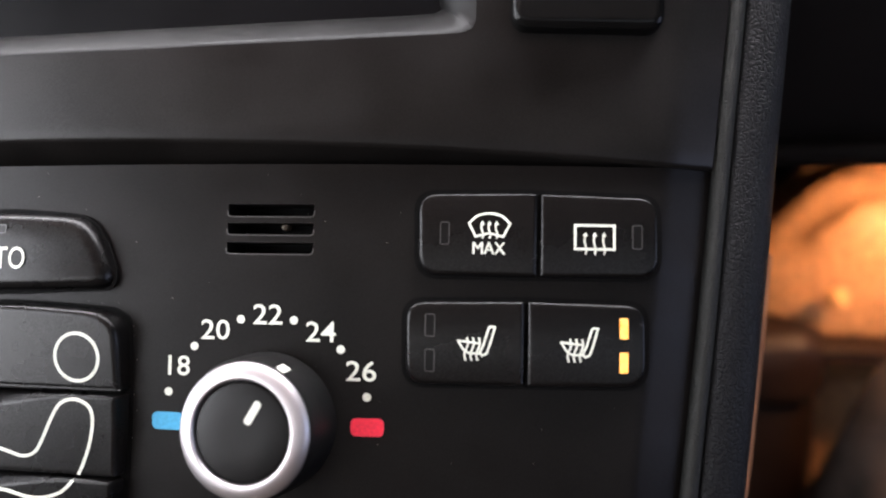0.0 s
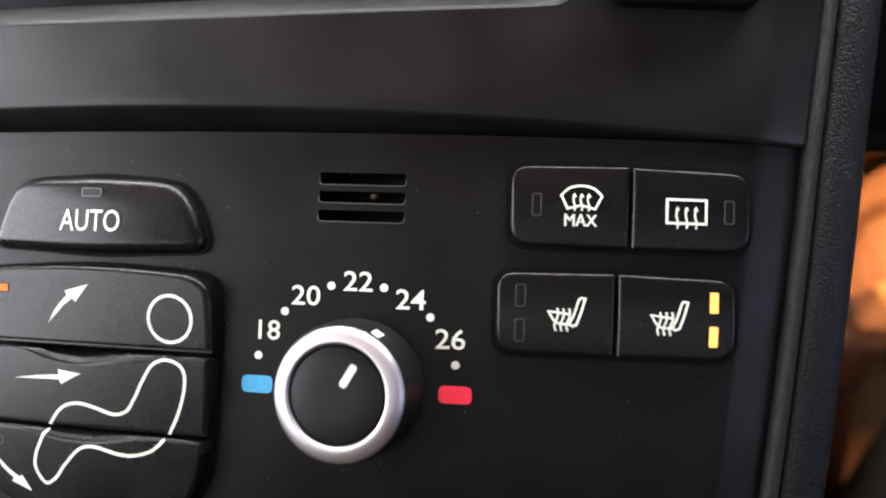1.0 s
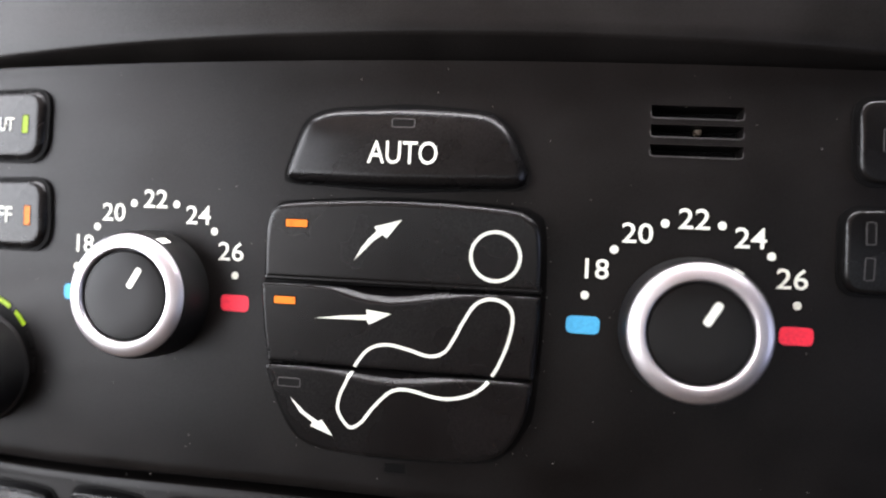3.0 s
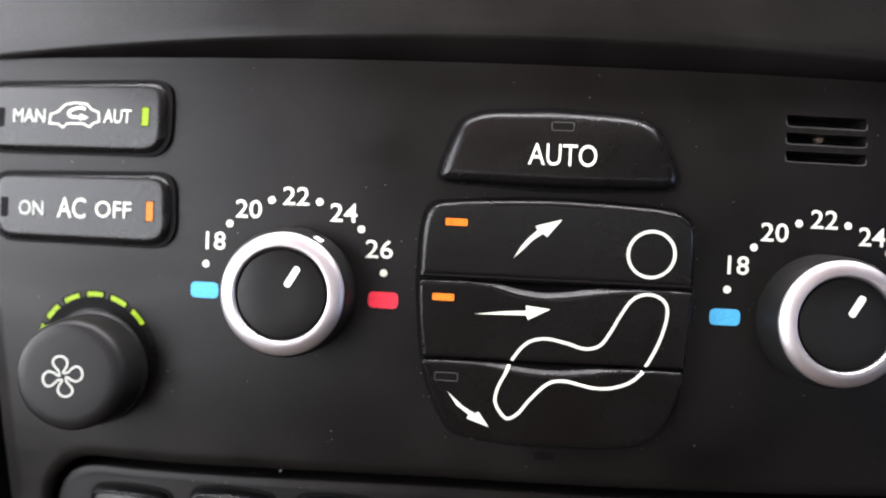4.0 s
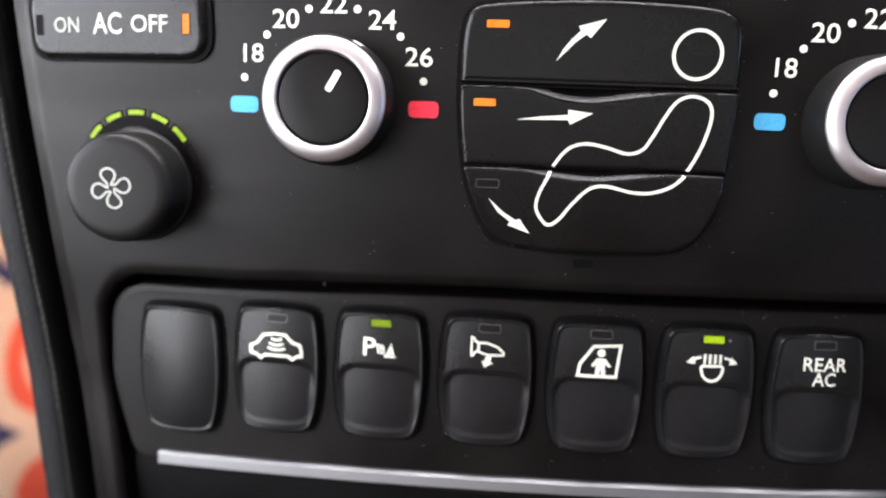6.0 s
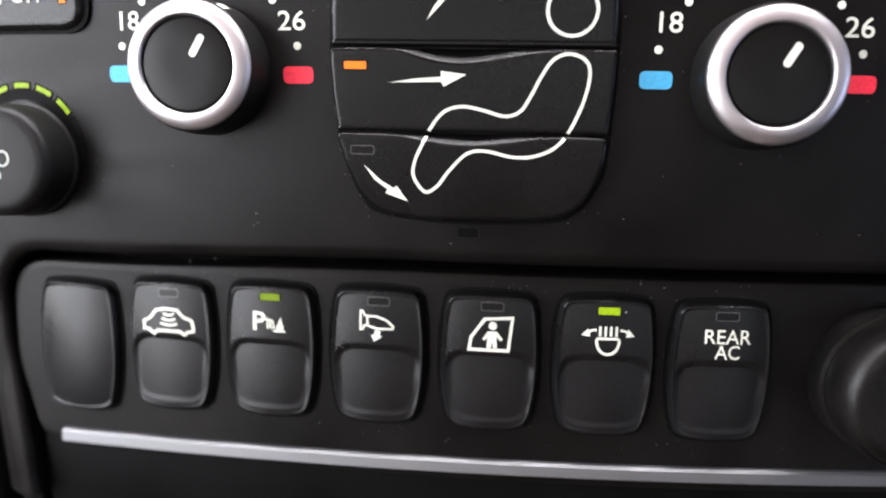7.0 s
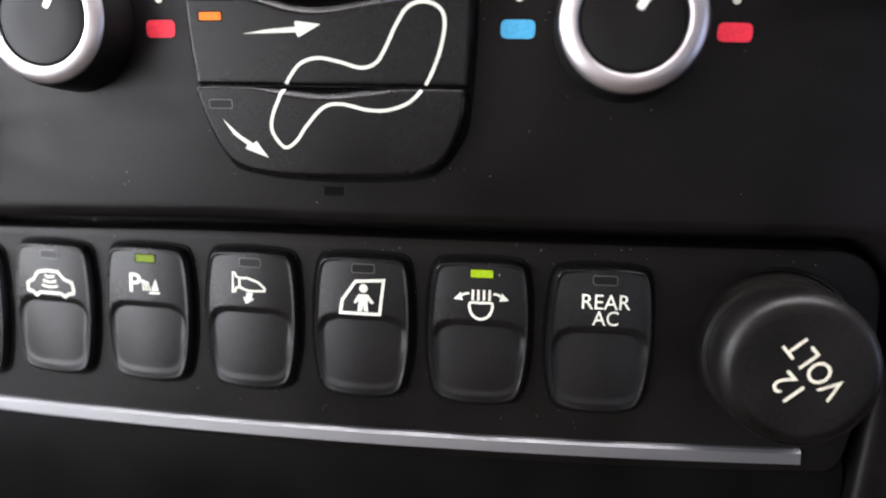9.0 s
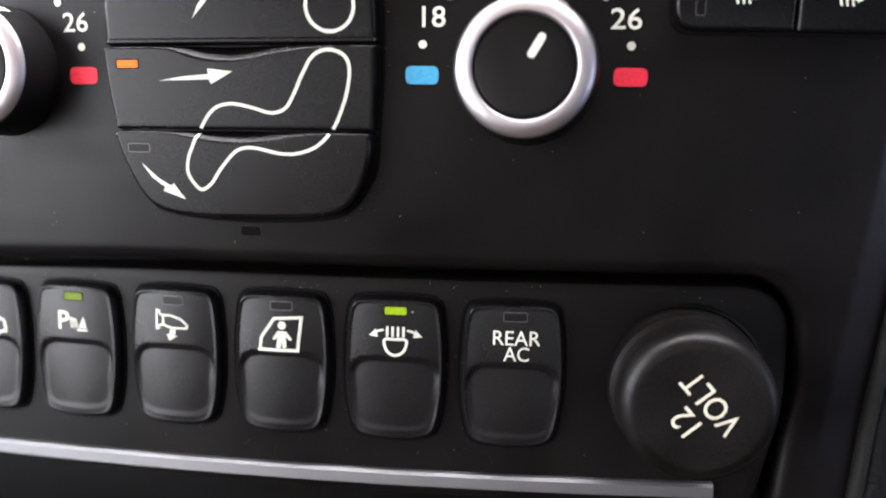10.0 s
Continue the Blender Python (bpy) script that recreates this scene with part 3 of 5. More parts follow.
# ---- keys on the panel ----
def local(m, points, lift=0.0019):
    """Points (x, z, metres) over the panel, at the keys' front, in the frame m of a key."""
    inv = m.inverted()
    out = []
    for x, z in points:
        p = inv @ Vector((x, panel_y(x, z) - lift, z))
        out.append((p.x, p.z))
    return out


def indicator(key, outline, h, material=None, label=""):
    lay = domed if abs(h - KEY_H) < 1e-9 else (lambda bm: bm)
    light = part("indicator_light", lay(flat(outline, h, 0.00006)), material or WINDOW_DARK, key, label)
    part("indicator_rim", lay(ring_frame(outline, 0.00020, h + 0.00002, 0.00007)), RIM if material is None else GAP, light)


KEY_H = 0.0019


def domed(bm):
    """Lays flat marks onto the slightly domed front of a key."""
    for v in bm.verts:
        v.co.y += 0.5 * v.co.x ** 2 + 7.0 * v.co.z ** 2
    return bm


def key_gap(outline, key, grow=0.0009):
    n = len(outline)
    cu, cv = sum(p[0] for p in outline) / n, sum(p[1] for p in outline) / n
    big = []
    for u, v in outline:
        d = math.hypot(u - cu, v - cv)
        big.append((cu + (u - cu) * (1 + grow / d), cv + (v - cv) * (1 + grow / d)))
    # flat sheet on the panel; its dark colour is the gap's shade
    part("surround", flat(big, 0.0002, 0.00010), GAP, key)


def panel_key(name, corners, radii, label, height=KEY_H, category="button", group="", edge=0.0008):
    cx, cz = sum(p[0] for p in corners) / len(corners) / 1000, sum(p[1] for p in corners) / len(corners) / 1000
    m = on_panel(cx, cz)
    key = thing(name, m, label, category, group)
    out = rounded(local(m, mm(corners)), [r / 1000 for r in radii])
    part("key_body", pad(out, height, edge, 0.001, 8, lambda u, v: -0.5 * u * u - 7.0 * v * v, slope=0.0002), BUTTON, key)
    key_gap(out, key)
    return key, m, out


def heat_arrow(m, x, z0, z1, amp=0.20, head=0.7):
    """A wavy rising arrow, in millimetres on the panel."""
    pts = [(x + amp * math.sin((i / 10) * 2 * math.pi), z0 + (z1 - head - z0) * i / 10) for i in range(11)]
    bm = stroke(local(m, mm(pts)), 0.00036, KEY_H)
    tip = local(m, mm([(x - 0.5, z1 - 0.85), (x + 0.5, z1 - 0.85), (x, z1)]))
    return flat(tip, KEY_H, bm=bm)


key, m, _ = panel_key("windscreen_defrost_button", [(89.4, 224.6), (112.75, 224.4), (112.75, 241.6), (89.0, 241.2)], [4.4, 0.7, 0.7, 4.0],
                      "black windscreen defroster button marked MAX in white", group="window heating buttons")
arc_top = [(99.2, 235.0), (100.6, 236.4), (102.0, 236.9), (103.2, 237.05), (104.4, 236.9), (105.8, 236.4), (107.2, 235.0)]
fan = spline(mm(arc_top), 4, False) + mm([(105.9, 232.4), (103.2, 233.1), (100.5, 232.4)])
part("windscreen_symbol", domed(stroke(local(m, fan), 0.00046, KEY_H, True)), INK, key)
for ax in (101.8, 103.2, 104.6):
    part("heat_arrow_symbol", domed(heat_arrow(m, ax, 232.0, 235.6)), INK, key)
p = local(m, mm([(100.0, 228.9), (106.3, 231.3)]))
part("lettering", domed(lettering("MAX", *p[0], *p[1], KEY_H + 0.00014, 0.014)), INK, key)
indicator(key, rounded(local(m, mm([(93.6, 230.8), (95.3, 230.8), (95.3, 235.2), (93.6, 235.2)])), [0.0004]), KEY_H)

key, m, _ = panel_key("rear_defrost_button", [(113.0, 224.4), (136.4, 224.6), (136.2, 240.9), (113.0, 241.5)], [0.7, 4.6, 4.2, 0.7],
                      "black rear window defroster button with white symbol", group="window heating buttons")
part("rear_window_symbol", domed(stroke(local(m, mm([(119.9, 230.2), (127.5, 230.2), (127.5, 234.9), (119.9, 234.9)])), 0.00052, KEY_H, True)), INK, key)
for ax in (121.9, 123.7, 125.5):
    part("heat_arrow_symbol", domed(heat_arrow(m, ax, 229.1, 233.6)), INK, key)
indicator(key, rounded(local(m, mm([(131.1, 230.4), (132.9, 230.4), (132.9, 235.0), (131.1, 235.0)])), [0.0004]), KEY_H)


def seat_symbol(key, m, dx):
    """A heated seat: a reclined back, a cushion and three rising waves."""
    def at(pts):
        return local(m, mm([(100.9 + (x - 100.6) * 0.93 + dx, 211.3 + (z - 211.4) * 0.93) for x, z in pts]))
    back = at([(101.4, 209.6), (102.2, 211.3), (103.2, 214.6), (103.6, 215.0), (104.5, 214.9), (103.6, 211.6), (102.8, 209.3), (101.9, 208.9)])
    part("seat_back_symbol", domed(stroke(back, 0.00046, KEY_H, True)), INK, key)
    part("seat_cushion_symbol", domed(stroke(at([(101.8, 209.2), (99.0, 209.4), (97.9, 210.2), (96.9, 211.9), (98.3, 211.8), (101.5, 211.4)]), 0.00045, KEY_H)), INK, key)
    for ax in (98.5, 99.75, 101.0):
        pts = [(ax - 0.32 * math.sin(i / 10 * 2 * math.pi) + i * 0.015, 207.8 + 4.9 * i / 10) for i in range(11)]
        part("heat_wave_symbol", domed(stroke(at(pts), 0.00040, KEY_H)), INK, key)


key, m, _ = panel_key("seat_heater_button", [(87.2, 202.9), (110.45, 202.9), (110.45, 219.9), (87.0, 219.5)], [4.4, 0.7, 0.7, 4.0],
                      "black seat heater button with both indicator windows unlit", group="seat heater buttons")
seat_symbol(key, m, 0.0)
for z0 in (212.6, 205.7):
    indicator(key, rounded(local(m, mm([(91.0, z0), (92.8, z0), (92.8, z0 + 4.3), (91.0, z0 + 4.3)])), [0.0004]), KEY_H)
key, m, _ = panel_key("seat_heater_button", [(110.7, 202.8), (133.9, 203.0), (133.8, 219.4), (110.7, 219.9)], [0.7, 4.6, 4.2, 0.7],
                      "black seat heater button with two lit amber lights", group="seat heater buttons")
seat_symbol(key, m, 19.9)
for z0 in (212.5, 205.8):
    indicator(key, rounded(local(m, mm([(128.5, z0), (130.4, z0), (130.4, z0 + 4.3), (128.5, z0 + 4.3)])), [0.0004]), KEY_H, BRIGHT_AMBER, "lit amber light")

# keys on the driver's side
key, m, _ = panel_key("air_recirculation_button", [(-135.6, 224.5), (-88.5, 224.3), (-88.9, 241.5), (-136.3, 241.2)], [5.0, 6.2, 5.2, 4.4],
                      "black air recirculation rocker marked MAN and AUT, green light on", group="air rocker buttons", edge=0.0017)
for word, x0, x1 in (("MAN", -128.3, -119.6), ("AUT", -104.2, -97.1)):
    p = local(m, mm([(x0, 231.3), (x1, 234.5)]))
    part("lettering", domed(lettering(word, *p[0], *p[1], KEY_H + 0.00014, 0.014)), INK_AGED if word == "AUT" else INK_DIM, key)
body = [(-118.4, 231.1), (-118.3, 233.1), (-116.2, 233.9), (-114.4, 235.6), (-111.8, 236.0), (-108.8, 235.7), (-107.4, 234.4), (-105.6, 233.8), (-105.3, 231.7), (-106.8, 231.2),
        (-107.8, 230.3), (-109.3, 231.1), (-113.6, 231.1), (-114.8, 230.2), (-116.2, 231.0)]
part("car_symbol", domed(stroke(local(m, mm(body)), 0.00044, KEY_H, True)), INK_AGED, key)
curl = [(-109.0, 234.5), (-110.3, 234.85), (-112.2, 234.5), (-113.4, 233.6), (-112.8, 232.75), (-111.4, 232.55), (-110.0, 232.55)]
part("air_loop_symbol", domed(stroke(local(m, spline(mm(curl), 4, False)), 0.0006, KEY_H)), INK, key)
part("air_loop_head", domed(flat(local(m, mm([(-110.3, 231.85), (-108.1, 232.55), (-110.3, 233.4)])), KEY_H)), INK, key)
indicator(key, rounded(local(m, mm([(-132.7, 230.3), (-131.0, 230.3), (-131.0, 234.7), (-132.7, 234.7)])), [0.0003]), KEY_H, GAP)
indicator(key, rounded(local(m, mm([(-94.6, 230.7), (-92.7, 230.7), (-92.7, 235.1), (-94.6, 235.1)])), [0.0003]), KEY_H, GREEN, "lit green light")

key, m, _ = panel_key("air_conditioning_button", [(-131.9, 203.3), (-86.3, 203.2), (-87.1, 220.2), (-133.5, 219.5)], [5.0, 6.2, 5.2, 4.4],
                      "black air conditioning rocker marked ON AC OFF, orange light on", group="air rocker buttons", edge=0.0017)
for word, x0, x1, z0, z1 in (("ON", -125.6, -118.9, 209.3, 212.8), ("AC", -115.2, -107.7, 209.0, 213.8), ("OFF", -105.2, -96.0, 209.4, 213.3)):
    p = local(m, mm([(x0, z0), (x1, z1)]))
    part("lettering", domed(lettering(word, *p[0], *p[1], KEY_H + 0.00014, 0.014)), INK_DIM if word == "ON" else INK_AGED, key)
indicator(key, rounded(local(m, mm([(-130.6, 208.8), (-128.8, 208.8), (-128.8, 213.3), (-130.6, 213.3)])), [0.0003]), KEY_H, GAP)
indicator(key, rounded(local(m, mm([(-92.4, 209.0), (-90.5, 209.0), (-90.5, 213.6), (-92.4, 213.6)])), [0.0003]), KEY_H, ORANGE, "lit orange light")

# AUTO
auto_corners = mm([(-25.2, 222.1), (-24.4, 225.9), (-21.5, 233.1), (-18.6, 235.4), (-14.2, 236.4), (-7.0, 236.6), (0.0, 236.8), (8.0, 236.6), (15.0, 236.2), (19.0, 235.0), (22.1, 231.9),
                   (25.0, 226.0), (25.4, 222.7), (23.6, 221.0), (18.0, 220.6), (0.0, 220.2), (-18.0, 220.6), (-23.6, 220.8)])
m = on_panel(0.0, 0.2285)
auto_button = thing("auto_button", m, "black dome-topped button marked AUTO, light off", "button")
out = spline(local(m, auto_corners), 5)
part("key_body", pad(out, 0.0045, 0.0024, 0.001, 10, lambda u, v: -0.0011 * max(0.0, (v - 0.001) / 0.007) ** 2 - 3.0 * u * u), BUTTON, auto_button)
key_gap(out, auto_button)
part("lettering", lettering("AUTO", -0.0068, -0.0040, 0.0077, 0.0007, 0.0046, 0.008), INK, auto_button)
indicator(auto_button, box_outline(0.0046, 0.0017, 0.0004, 4, 0.0003, 0.0044), 0.0043)

# three airflow keys
straight1, straight2 = 199.75, 182.55
def wave(dips, level):
    return [(x, level - d) for x, d in dips]


wave1 = wave([(-29.6, 0.0), (-20.0, 0.0), (-16.5, 0.1), (-13.5, 0.5), (-10.9, 1.3), (-8.5, 2.0), (-6.4, 2.45), (-3.5, 2.8), (-0.8, 2.9), (3.0, 2.5), (7.0, 1.8), (10.5, 1.2), (13.8, 0.7), (18.0, 0.25), (22.0, 0.0), (30.0, 0.0)], 199.35)
wave2 = wave([(-28.6, 0.0), (-20.0, 0.05), (-16.0, 0.25), (-13.1, 0.6), (-8.7, 1.4), (-5.5, 1.85), (-3.0, 2.1), (0.0, 2.2), (2.6, 2.15), (6.0, 1.8), (9.3, 1.3), (12.5, 0.8), (16.0, 0.35), (20.0, 0.1), (29.0, 0.0)], 182.15)
top_key = spline(mm([(-28.5, 206.0), (-27.9, 211.5), (-26.4, 214.9), (-22.5, 216.1), (-10.3, 217.0), (0.0, 217.3), (10.0, 217.1), (22.0, 216.4), (26.6, 215.2), (29.0, 212.4), (29.6, 206.0)]), 5, False) \
    + mm([(29.75, straight1 + 0.4), (29.3, straight1), (10.0, straight1), (-10.0, straight1), (-28.2, straight1), (-28.65, straight1 + 0.4)])
mid_key = mm([(-28.6, 196.5), (-28.5, 198.9), (-28.0, 199.35), (0.0, 199.35), (29.2, 199.35), (29.6, 198.9), (29.5, 192.0), (28.9, straight2 + 0.3), (28.5, straight2), (10.0, straight2), (-10.0, straight2),
              (-26.9, straight2), (-27.3, straight2 + 0.4), (-28.2, 190.0)])
low_key = mm([(-27.2, 181.6), (-26.8, 182.15), (0.0, 182.15), (28.1, 182.15)]) + spline(mm([(28.6, 181.5), (28.3, 177.0), (26.6, 171.6), (23.4, 167.1), (17.8, 164.8), (8.0, 164.2), (-2.0, 164.0), (-12.0, 164.3),
              (-18.3, 165.6), (-22.2, 168.9), (-25.3, 175.2), (-27.2, 181.0)]), 5, False)
loop_line = [(-10.7, 173.3), (-10.5, 176.5), (-9.1, 179.7), (-7.2, 183.6), (-4.5, 186.8), (-0.8, 187.9), (3.5, 187.2), (7.9, 186.1), (11.0, 187.1), (13.0, 190.1), (14.9, 193.9), (17.2, 197.3), (20.3, 198.5),
             (23.5, 197.4), (24.6, 194.5), (23.6, 189.2), (21.2, 183.5), (18.2, 179.9), (14.0, 178.1), (9.6, 177.9), (4.0, 179.0), (0.3, 178.3), (-3.3, 174.7), (-5.8, 171.4), (-8.3, 170.2)]
loop_line = spline(mm([(x - 0.2, z) for x, z in loop_line]), 14)
m = on_panel(0.0006, 0.191)
AIR_X = -0.0002         # the airflow keys sit a little towards the driver
gap_all = spline(mm([(-29.5, 199), (-28.9, 211.8), (-27.0, 215.9), (-22.5, 217.0), (0.3, 218.2), (22.5, 217.3), (27.5, 216.2), (30.0, 213.0), (30.6, 199), (29.4, 177.0), (27.4, 171.0), (23.8, 166.3), (17.8, 163.8), (-2, 163.0), (-18.6, 164.7), (-22.9, 168.3), (-26.3, 175.6), (-28.2, 184)]), 5)
gap_all = [(x + AIR_X, z) for x, z in gap_all]
# One flat dark sheet under all three keys paints the shade between them.
part("airflow_gap_shade", bent(flat(gap_all, 0.00015, 0.0001), panel_y), GAP, climate_panel, "flat dark inlay painting the shade in the gap round the airflow keys")
ARROWS = {
    "up": [(-8.6, 204.8), (-7.2, 207.4), (-5.6, 209.4), (-3.9, 211.0), (-4.4, 211.9), (1.3, 213.5), (-1.8, 209.6), (-2.7, 210.3), (-4.6, 208.9), (-6.6, 206.8)],
    "level": [(-16.4, 192.5), (-10.9, 193.35), (-5.4, 193.8), (-5.5, 194.9), (-0.2, 194.3), (-4.9, 191.8), (-5.4, 192.75), (-10.9, 192.6)],
    "down": [(-21.4, 175.5), (-19.3, 172.5), (-16.5, 170.5), (-17.0, 169.7), (-12.1, 168.0), (-14.5, 171.3), (-15.2, 170.8), (-17.9, 172.4)],
}


def wave_z(line, x):
    """Height of a wavy upper edge at x, millimetres."""
    pts = sorted(line)
    for (x0, z0), (x1, z1) in zip(pts, pts[1:]):
        if x0 <= x <= x1:
            return z0 + (z1 - z0) * (x - x0) / (x1 - x0)
    return pts[0][1]


def split_line(line, inside):
    """The stretches of a closed line that lie on one key."""
    n = len(line)
    flags = [inside(p[0] * 1000, p[1] * 1000) for p in line]
    if not any(flags):
        return []
    start = next(i for i in range(n) if not flags[i])
    runs, run = [], []
    for i in range(n + 1):
        q = (start + i) % n
        if flags[q]:
            run.append(line[q])
        else:
            if len(run) > 1:
                runs.append(run)
            run = []
    return runs


AIR_EDGE = 0.0006        # at the seams between the keys; the outer sides are rounder


def airflow_key(out, arrow, led, inside, rim, label, lit, high, side=0.0010, line=None):
    key = thing("airflow_button", pose(AIR_X, 0, 0) @ m, label, "button", "airflow direction buttons")
    body = local(m, out, high)
    top = max(p[1] for p in body)
    lean = lambda v: 0.0004 - 0.070 * (top - v)
    def crease(u, v):
        """The front falls back above the wavy line."""
        if not line:
            return 0.0
        d = v * 1000 + 191.0 - wave_z(line, u * 1000 + 0.6)
        return 0.0011 * (math.sqrt(d * d + 0.004) + d) / 2
    rise = lambda u, v: -0.25 * u * u + lean(v) - crease(u, v)
    part("key_body", key_top(body, high, 0.0, lambda u, v: AIR_EDGE if rim(u * 1000 + 0.6, v * 1000 + 191.0) < 0.9 else side, rise, pitch=0.00035, across=110, taper=False), BUTTON, key, smooth=50.0)
    def raised(bm):
        for v in bm.verts:
            v.co.y += 0.25 * v.co.x ** 2 - lean(v.co.z) + crease(v.co.x, v.co.z)
        return bm
    part("arrow_symbol", raised(flat(local(m, mm([(x, z) for x, z in ARROWS[arrow]])), high)), INK, key)
    outline = rounded(local(m, mm([(led[0], led[1]), (led[0] + 4.9, led[1]), (led[0] + 4.9, led[1] + 1.75), (led[0], led[1] + 1.75)])), [0.0004])
    light = part("indicator_light", raised(flat(outline, high, 0.00006)), AMBER if lit else WINDOW_DARK, key, "lit amber light" if lit else "")
    part("indicator_rim", raised(ring_frame(outline, 0.00020, high + 0.00002, 0.00007)), GAP if lit else RIM, light)
    for run in split_line(loop_line, inside):
        bm = stroke(local(m, run), 0.00070, high)
        for v in bm.verts:
            d = min(AIR_EDGE, max(0.0, rim(v.co.x * 1000 + 0.6, v.co.z * 1000 + 191.0) / 1000))
            v.co.y += AIR_EDGE - math.sqrt(max(0.0, AIR_EDGE ** 2 - (AIR_EDGE - d) ** 2))
        part("loop_symbol", raised(bm), INK, key)
    return key


k1 = airflow_key(top_key, "up", (-23.5, 211.1), lambda x, z: False, lambda x, z: z - straight1, "black airflow button with upward arrow, amber light on", True, 0.0039, 0.0014)
circle = [(0.0204 + 0.0049 * math.cos(i * math.pi / 24), 0.20695 + 0.0049 * math.sin(i * math.pi / 24)) for i in range(48)]
bm = stroke(local(m, circle), 0.00070, 0.0039, True)
for v in bm.verts:
    v.co.y += 0.25 * v.co.x ** 2 - 0.0004 + 0.070 * (0.0263 - v.co.z)
part("circle_symbol", bm, INK, k1)
airflow_key(mid_key, "level", (-25.6, 195.0), lambda x, z: straight2 + 0.05 < z < 199.3, lambda x, z: min(z - straight2, 199.35 - z), "black airflow button with level arrow, amber light on", True, 0.0038, line=wave1)
airflow_key(low_key, "down", (-24.2, 177.8), lambda x, z: z < 182.1, lambda x, z: 182.15 - z, "black airflow button with downward arrow, light off", False, 0.0036, line=wave2)
slot = box_outline(0.0046, 0.0022, 0.0004, 4, 0.0004, 0.1611)
part("test_slot", bent(flat(slot, 0.0, 0.00004), panel_y), GAP, climate_panel)
part("test_slot_rim", bent(ring_frame(slot, 0.0002, 0.00002, 0.00005), panel_y), WINDOW_DARK, climate_panel)

# ---- the switch panel below ----
switch_panel = thing("switch_panel", pose(0, 0, 0), "black plastic switch panel set back under the climate panel", "control panel")


def low_plate():
    outline = dense(rounded(mm([(-112.4, 101.2), (111.3, 101.2), (116.7, 124.0), (116.9, 151.4), (-118.6, 151.2), (-118.4, 124.0)]), [0.006, 0.006, 0.03, 0.012, 0.012, 0.03], 10), 0.003)
    bm = bmesh.new()
    n, rows = len(outline), []
    for inset, h in ((0, -0.012), (0, -0.0016), (0.0005, -0.0005), (0.0014, -0.0001), (0.0024, 0.0)):
        rows.append([bm.verts.new((x * (1 - inset / 0.1155), low_y(x) - h, sag(x, 0.124 + (z - 0.124) * (1 - inset / 0.029)))) for x, z in outline])
    for a, b in zip(rows, rows[1:]):
        for i in range(n):
            bm.faces.new((a[i], a[(i + 1) % n], b[(i + 1) % n], b[i]))
    # front: columns between the upper and lower edge
    edge = [(v.co.x, v.co.z) for v in rows[-1]]
    cols = 120
    def bounds(x):
        zs = []
        for i in range(n):
            (x0, z0), (x1, z1) = edge[i], edge[(i + 1) % n]
            if (x0 - x) * (x1 - x) <= 0 and x0 != x1:
                zs.append(z0 + (z1 - z0) * (x - x0) / (x1 - x0))
        return min(zs), max(zs)
    xa, xb = min(p[0] for p in edge) + 1e-5, max(p[0] for p in edge) - 1e-5
    table = []
    for i in range(cols + 1):
        t = i / cols
        x = xa + (xb - xa) * (0.5 - 0.5 * math.cos(math.pi * t))
        a, b = bounds(x)
        table.append([(x, low_y(x), a + (b - a) * j / 6) for j in range(7)])
    front = sheet(table)
    return join(bm, front)


part("switch_plate", low_plate(), PANEL, switch_panel)
# the silver bar along the foot of the switch panel
rows = []
for i in range(61):
    x = -0.1042 + 0.2062 * i / 60
    zt = 0.1070 + 0.011 * x - 0.10 * x * x
    zb = zt - 0.0033
    y = low_y(x)
    rows.append([(x, y + 0.001, zt + 0.0002), (x, y - 0.0010, zt), (x, y - 0.0016, zt - 0.0006), (x, y - 0.0017, zb + 0.0003), (x, y - 0.0012, zb), (x, y + 0.001, zb - 0.0001)])
bm = sheet(rows)
ends = [[v for v in bm.verts if abs(v.co.x - ex) < 1e-5] for ex in (-0.1042, 0.1020)]
for vs in ends:
    vs.sort(key=lambda v: v.co.z)
    bm.faces.new(vs)
part("trim_bar", bm, BAR, switch_panel, "brushed silver trim bar", 15.0)

SWITCH_X = [-0.0974, -0.0711, -0.0454, -0.0197, 0.0061, 0.0318, 0.0576]
SW_H = 0.0032


def switch_outline():
    side = [(-9.2, -12.0), (-10.2, -6.5), (-10.55, -0.5), (-10.4, 6.0), (-9.8, 11.8)]
    top = [(-9.0, 14.3), (-7.0, 15.5), (0.0, 15.95), (7.0, 15.5), (9.0, 14.3)]
    right = [(-x, z) for x, z in side[::-1]]
    bottom = [(8.0, -14.2), (5.6, -15.25), (0.0, -15.7), (-5.6, -15.25), (-8.0, -14.2)]
    return spline(mm([(x * 1.075 - 0.4, z * 1.03) for x, z in side + top + right + bottom]), 4)


def switch_dip(u, v):
    """The finger hollow in the lower half: steep at its top edge, running out downwards."""
    u, v = u * 1000, v * 1000
    dome = -0.0100 * u * u - 0.0016 * v * v
    u += 0.4
    q = ((abs(u) / (10.3 + 0.03 * v)) ** 4.5 + (abs(v + 5.5) / 8.6) ** 4.5) ** (1 / 4.5)
    if q >= 1:
        return dome / 1000
    along = max(0.0, min(1.0, (v + 13.8) / 16.5))
    return (dome - (0.16 + 0.66 * along) * smooth((1 - q) / (0.19 - 0.07 * smooth((v + 6.0) / 6.0)))) / 1000


def switch_dome(u, v):
    u, v = u * 1000, v * 1000
    return (-0.0130 * u * u - 0.0030 * v * v) / 1000


ROCKER_MESH = {}


